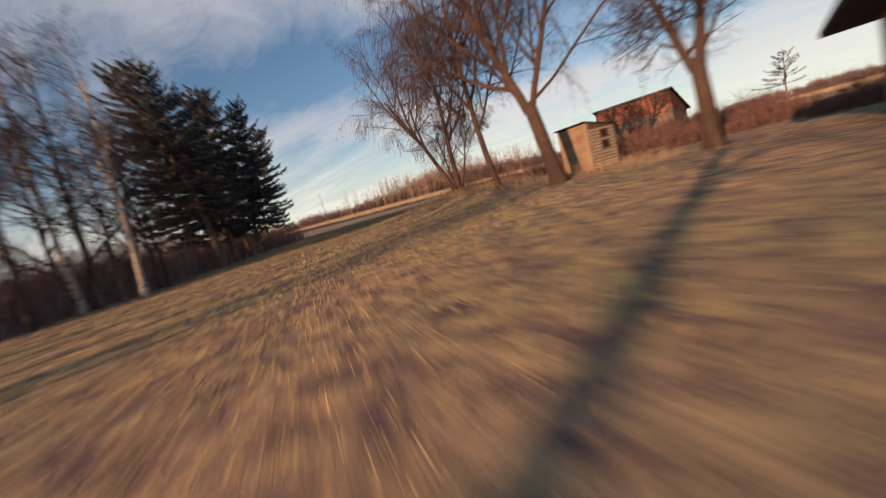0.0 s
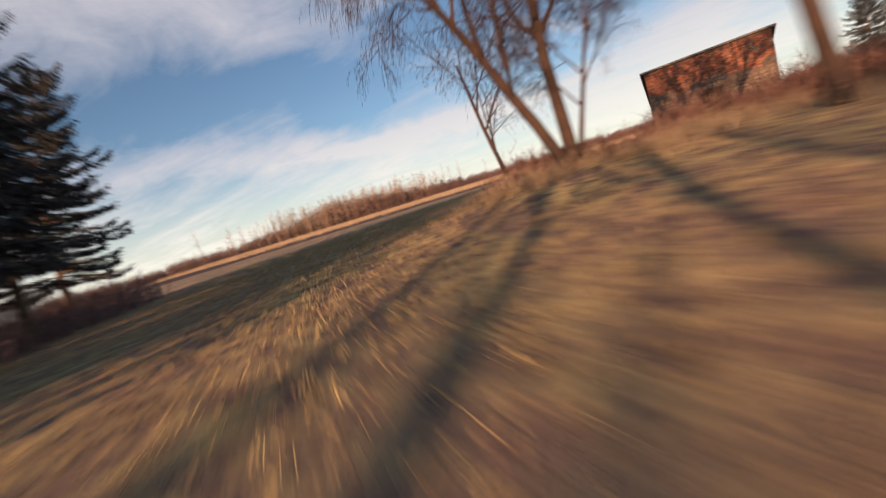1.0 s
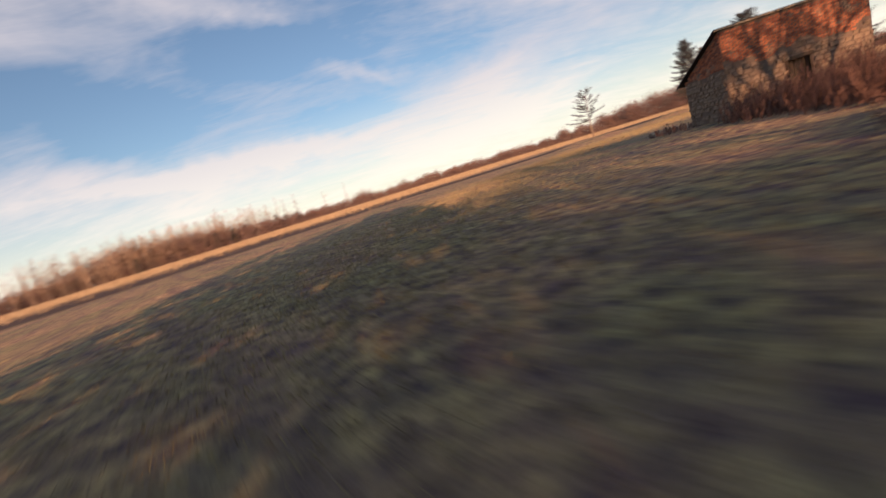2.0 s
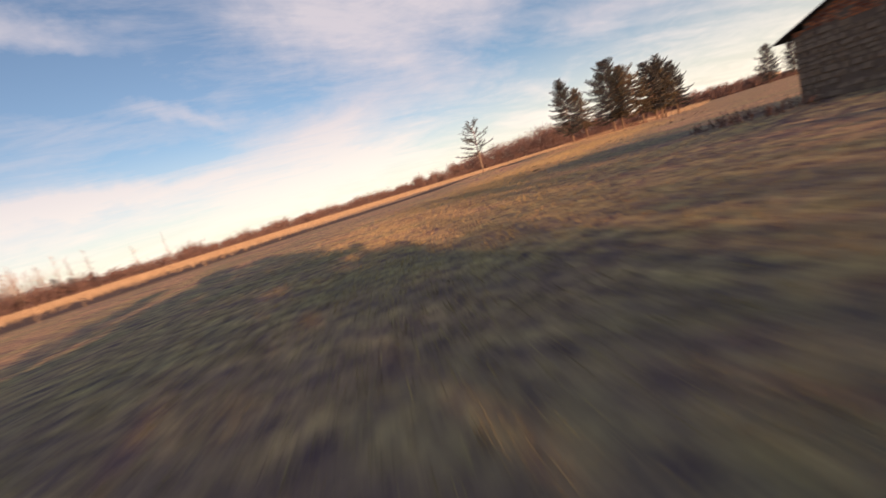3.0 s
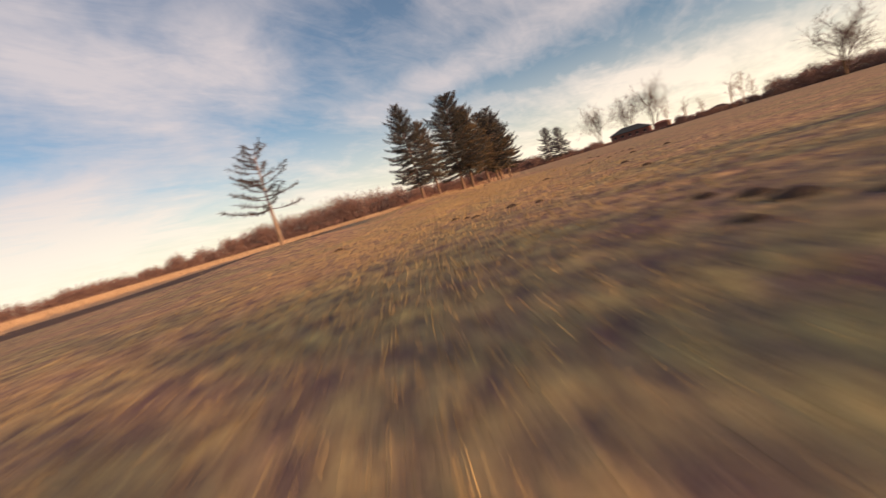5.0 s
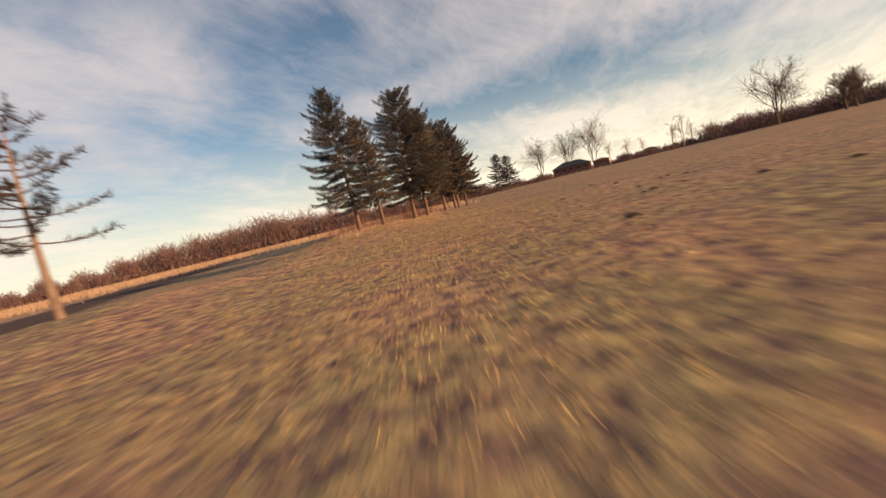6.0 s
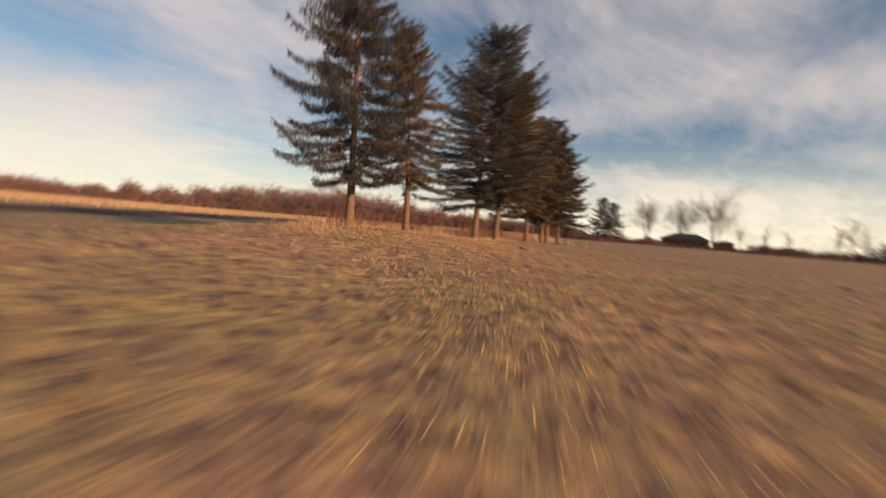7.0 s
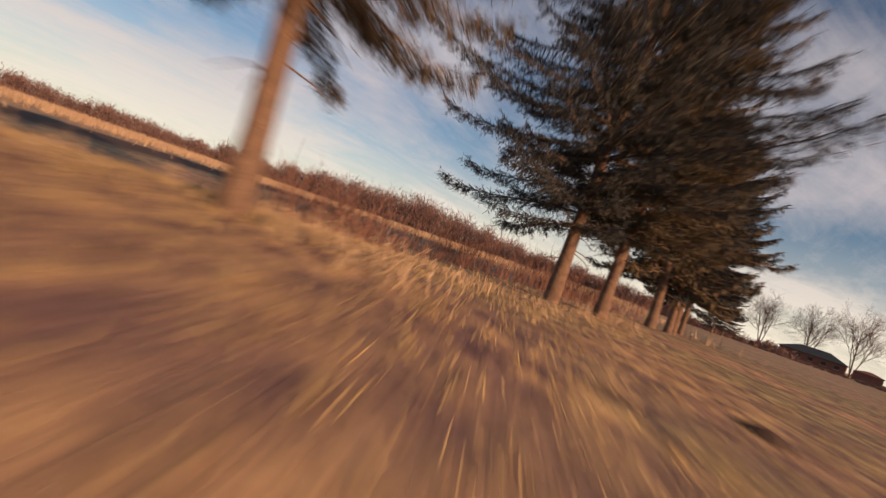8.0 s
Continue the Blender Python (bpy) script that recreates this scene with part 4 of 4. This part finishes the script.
thicket("brush", scattered(1, 46, ((-10, 1.5), (4, -0.5), (7, 5), (-9, 6)), 1.4, 1.4) + scattered(2, 60, ((-4.5, 7), (8, 5), (10, 12), (-4, 14.5)), 1.5, 1.9)
        + scattered(3, 24, ((7, 0), (20, 2), (22, 9), (9, 9)), 1.8, 1.3) + [(4.6, 12.0, 1.4, 1.9), (5.6, 12.6, 1.3, 1.8), (5.0, 13.2, 1.2, 1.7)] + scattered(11, 34, ((-4.5, 13.5), (4.5, 12.0), (4.5, 15.3), (-3.8, 16.6)), 1.1, 1.7) + [(-3.4, 20.5, 0.9, 0.6), (-3.0, 22.0, 1.1, 0.6), (-2.2, 23.5, 1.2, 0.6)], "reddish leafless brush round the ruins", M_BRUSH, 3, 36, 1.2)
thicket("dry_weeds", scattered(7, 60, ((-11, -2.5), (4, -6.2), (5, -3.5), (-10.5, 1.5)), 0.9, 0.55) + scattered(8, 30, ((28, 63.5), (46, 65), (46, 67.5), (28, 66.5)), 1.0, 0.4), "dry straw-coloured weeds below the trees", M_REED, 13, 40, 0.7)
thicket("undergrowth", scattered(4, 90, ((-12.6, -25), (-16, -14.5), (-27, -17), (-22, -30)), 2.0, 3.4) + scattered(5, 100, ((-17.5, -13.0), (-29.5, 2.8), (-32, 1), (-20, -17)), 1.5, 1.9) + scattered(9, 90, ((-19, -16.5), (-32, -1), (-38, -8), (-24, -24)), 2.0, 4.0), "leafless undergrowth below the birches", M_UNDER, 4, 9, 1.5)
thicket("brush_under_spruces", [(29.9, 65.5, 1.0, 1.15), (30.9, 65.9, 0.6, 0.8)] + scattered(6, 26, ((36, 69), (62, 72), (64, 78), (38, 76)), 1.7, 2.2), "leafless brush below the spruce group", M_BRUSH, 6, 14)


def reeds():
    rng = random.Random(8)
    t = Tubes()
    for k in range(110000):
        a = radians(rng.uniform(-75, 62))
        d = rng.gauss(0, 17)
        r = 118 + d + 12 * math.sin(a * 3)
        x, y = 5 + r * math.sin(a), 35 + r * math.cos(a)
        h = rng.uniform(0.35, 1.1)
        p = Vector((x, y, hgt(x, y) - 0.05))
        t.sliver(p, p + Vector((rng.uniform(-0.3, 0.3), rng.uniform(-0.3, 0.3), h)), Vector((rng.uniform(-0.04, 0.04), rng.uniform(-0.04, 0.04), 0)))
    tagged(new("reed_belt", sheet("reed_belt", t.v, t.f, M_REED)), "belt of tall dry golden grass along the field's end", "grass", kind="stuff")


reeds()


def far_woods():
    rng = random.Random(9)
    t = Tubes()
    for k in range(4000):
        a = radians(rng.uniform(-80, 135))
        deg = math.degrees(a)
        r = rng.uniform(170, 215) + 15 * math.sin(a * 4)
        x, y = 5 + r * math.sin(a), 35 + r * math.cos(a)
        swell = 1.0 + 0.35 * noise.noise((deg * 0.16, 0.0, 5.0)) + 0.6 * noise.noise((deg * 0.7, 2.0, 1.0))
        h = rng.uniform(4.2, 5.8) * swell + (7.5 * math.exp(-((deg - 38) / 12) ** 2)) + (6.5 * math.exp(-((deg + 44) / 11) ** 2))
        if 76 < deg < 85:
            h *= 0.16
        elif 68 < deg < 94:
            h *= 0.5
        elif deg >= 94:
            h *= 1.25
        p = Vector((x, y, hgt(x, y) - 0.1))
        t.tube([p, p + Vector((0, 0, h * 0.8))], [0.09, 0.02], 3)
        heart = p + Vector((0, 0, h * 0.46))
        for twig in range(90):
            d = unit(rng)
            c = heart + Vector((d.x * 0.34, d.y * 0.34, d.z * 0.5)) * (h * rng.uniform(0.25, 1.0))
            t.sliver(c, c + (unit(rng) + Vector((d.x * 0.5, d.y * 0.5, 0.8))) * (h * rng.uniform(0.06, 0.15)), unit(rng) * rng.uniform(0.06, 0.15))
        for shoot in range(26):
            c = p + Vector((rng.gauss(0, 0.28) * h, rng.gauss(0, 0.28) * h, rng.uniform(0.0, 0.22) * h))
            t.sliver(c, c + Vector((rng.uniform(-0.5, 0.5), rng.uniform(-0.5, 0.5), 1.0)) * (h * rng.uniform(0.08, 0.2)), unit(rng) * rng.uniform(0.08, 0.18))
    tagged(new("far_woods", sheet("far_woods", t.v, t.f, M_FARTREE)), "distant belt of leafless brown woods", "trees", kind="stuff")


far_woods()


def birch_wood():
    rng = random.Random(19)
    t = Tubes()
    for k in range(540):
        deg = rng.gauss(-43, 7.5)
        a = radians(deg)
        r = rng.uniform(168, 190)
        p = Vector((5 + r * math.sin(a), 35 + r * math.cos(a), 0.8))
        h = rng.uniform(8.0, 14.5) * (1 + 0.3 * noise.noise((deg * 0.6, 1.0, 7.0)))
        top = p + Vector((rng.uniform(-0.6, 0.6), rng.uniform(-0.6, 0.6), h))
        t.tube([p, p.lerp(top, 0.5), top], [0.13, 0.09, 0.02], 3)
        for i in range(46):
            u = rng.uniform(0.25, 1.0)
            c = p.lerp(top, u)
            w = h * 0.16 * math.sin(math.pi * min(1, u * 0.8 + 0.15))
            e = c + Vector((rng.gauss(0, 1) * w, rng.gauss(0, 1) * w, rng.uniform(0.2, 1.6)))
            t.sliver(c, e, unit(rng) * rng.uniform(0.025, 0.07))
    tagged(new("birch_wood", sheet("birch_wood", t.v, t.f, M_PALEBIRCH)), "pale sunlit leafless birches at the field's end", "trees", kind="stuff")


birch_wood()
for deg, r, s in ((-47, 166, 0.5), (-37.5, 165, 0.62), (-35.5, 163, 0.55), (-33.5, 166, 0.6), (-29, 164, 0.62), (-27.5, 167, 0.55), (-26, 163, 0.5)):
    x, y = 5 + r * math.sin(radians(deg)), 35 + r * math.cos(radians(deg))
    conifer(x, y, SPRUCE_TINY, s, deg * 9, "small dark green conifer before distant birches", "distant conifers at the wood's edge")


# ---------------------------------------------------------------- meadow grass
def meadow():
    rng = random.Random(10)
    t = Tubes()
    line = [(9, -26), (0, -18), (-9, -10), (-17, -2), (-21, 6), (-20, 14), (-15, 26), (-6, 38), (6, 47), (20, 53), (30, 59), (38, 68)]
    for i in range(75000):
        k = rng.uniform(0, len(line) - 1.001)
        j = int(k)
        x = line[j][0] + (line[j + 1][0] - line[j][0]) * (k - j) + rng.gauss(0, 4.5)
        y = line[j][1] + (line[j + 1][1] - line[j][1]) * (k - j) + rng.gauss(0, 4.5)
        z = hgt(x, y) - 0.01
        for b in range(4):
            p = Vector((x + rng.uniform(-0.08, 0.08), y + rng.uniform(-0.08, 0.08), z))
            q = p + Vector((rng.uniform(-0.09, 0.09), rng.uniform(-0.09, 0.09), rng.uniform(0.04, 0.12)))
            t.sliver(p, q, Vector((rng.uniform(-1, 1), rng.uniform(-1, 1), 0)) * 0.0085)
    for i in range(2000):
        k = rng.uniform(0, len(line) - 1.001)
        j = int(k)
        x = line[j][0] + (line[j + 1][0] - line[j][0]) * (k - j) + rng.gauss(0, 3.5)
        y = line[j][1] + (line[j + 1][1] - line[j][1]) * (k - j) + rng.gauss(0, 3.5)
        a, n = rng.uniform(0, 6.283), rng.uniform(0.12, 0.45)
        p = Vector((x, y, hgt(x, y) + rng.uniform(0.03, 0.06)))
        t.blade(p, p + Vector((n * math.cos(a), n * math.sin(a), rng.uniform(-0.02, 0.06))), Vector((-math.sin(a), math.cos(a), 0.4)) * 0.0035)
    tagged(new("grass_tufts", sheet("grass_tufts", t.v, t.f, M_GRASS)), "tufts of dry and green winter grass", "grass", kind="stuff")


meadow()


# ---------------------------------------------------------------- molehills
M_SOIL = surface("fresh_dark_soil", (0.025, 0.016, 0.014), (0.09, 0.058, 0.045), 6, 40, 0.95, 0.8, 0.03)


def molehill_mesh(seed):
    rng = random.Random(seed)
    verts, faces = [], []
    rings, n = 4, 10
    for i in range(rings):
        q = i / rings
        for k in range(n):
            a = 6.283 * k / n
            r = 0.3 * (1 - q) * rng.uniform(0.8, 1.2)
            verts.append((r * math.cos(a), r * math.sin(a), -0.03 + 0.17 * math.sin(q * 1.57) + rng.uniform(-0.015, 0.015)))
    verts.append((0, 0, 0.15))
    for i in range(rings - 1):
        for k in range(n):
            faces.append((i * n + k, i * n + (k + 1) % n, (i + 1) * n + (k + 1) % n, (i + 1) * n + k))
    for k in range(n):
        faces.append(((rings - 1) * n + k, (rings - 1) * n + (k + 1) % n, rings * n))
    return sheet("molehill", verts, faces, M_SOIL, True)


HILLS = [molehill_mesh(k) for k in range(4)]
rng = random.Random(77)
for k, (x, y) in enumerate(((-0.4, 38), (0.6, 38.8), (-1.2, 38.4), (0.1, 38.3), (-0.9, 37.4), (6.3, 46.3), (5.9, 45.6), (5.5, 45.0), (6.1, 44.0), (5.3, 42.8), (24.7, 46.6), (25.3, 46.2), (31.5, 45.6), (32.3, 45.2), (31.1, 44.4), (30.3, 44.1), (38.3, 61.6), (23, 43), (26, 45), (28.3, 46.7), (30.8, 50.7), (9, 40.5), (14, 42), (18, 47), (5, 51), (22, 41), (36, 48), (41, 50))):
    ob = new("molehill", HILLS[k % 4])
    s = rng.uniform(0.5, 1.0)
    ob.matrix_basis = pose(x, y, hgt(x, y), 0, 0, rng.uniform(0, 360)) @ Matrix.Diagonal((s * 1.0, s * 1.0, s * 0.7, 1))
    tagged(ob, "small heap of dark fresh soil in the grass", "molehill", "molehills in the meadow")

clad_barn()
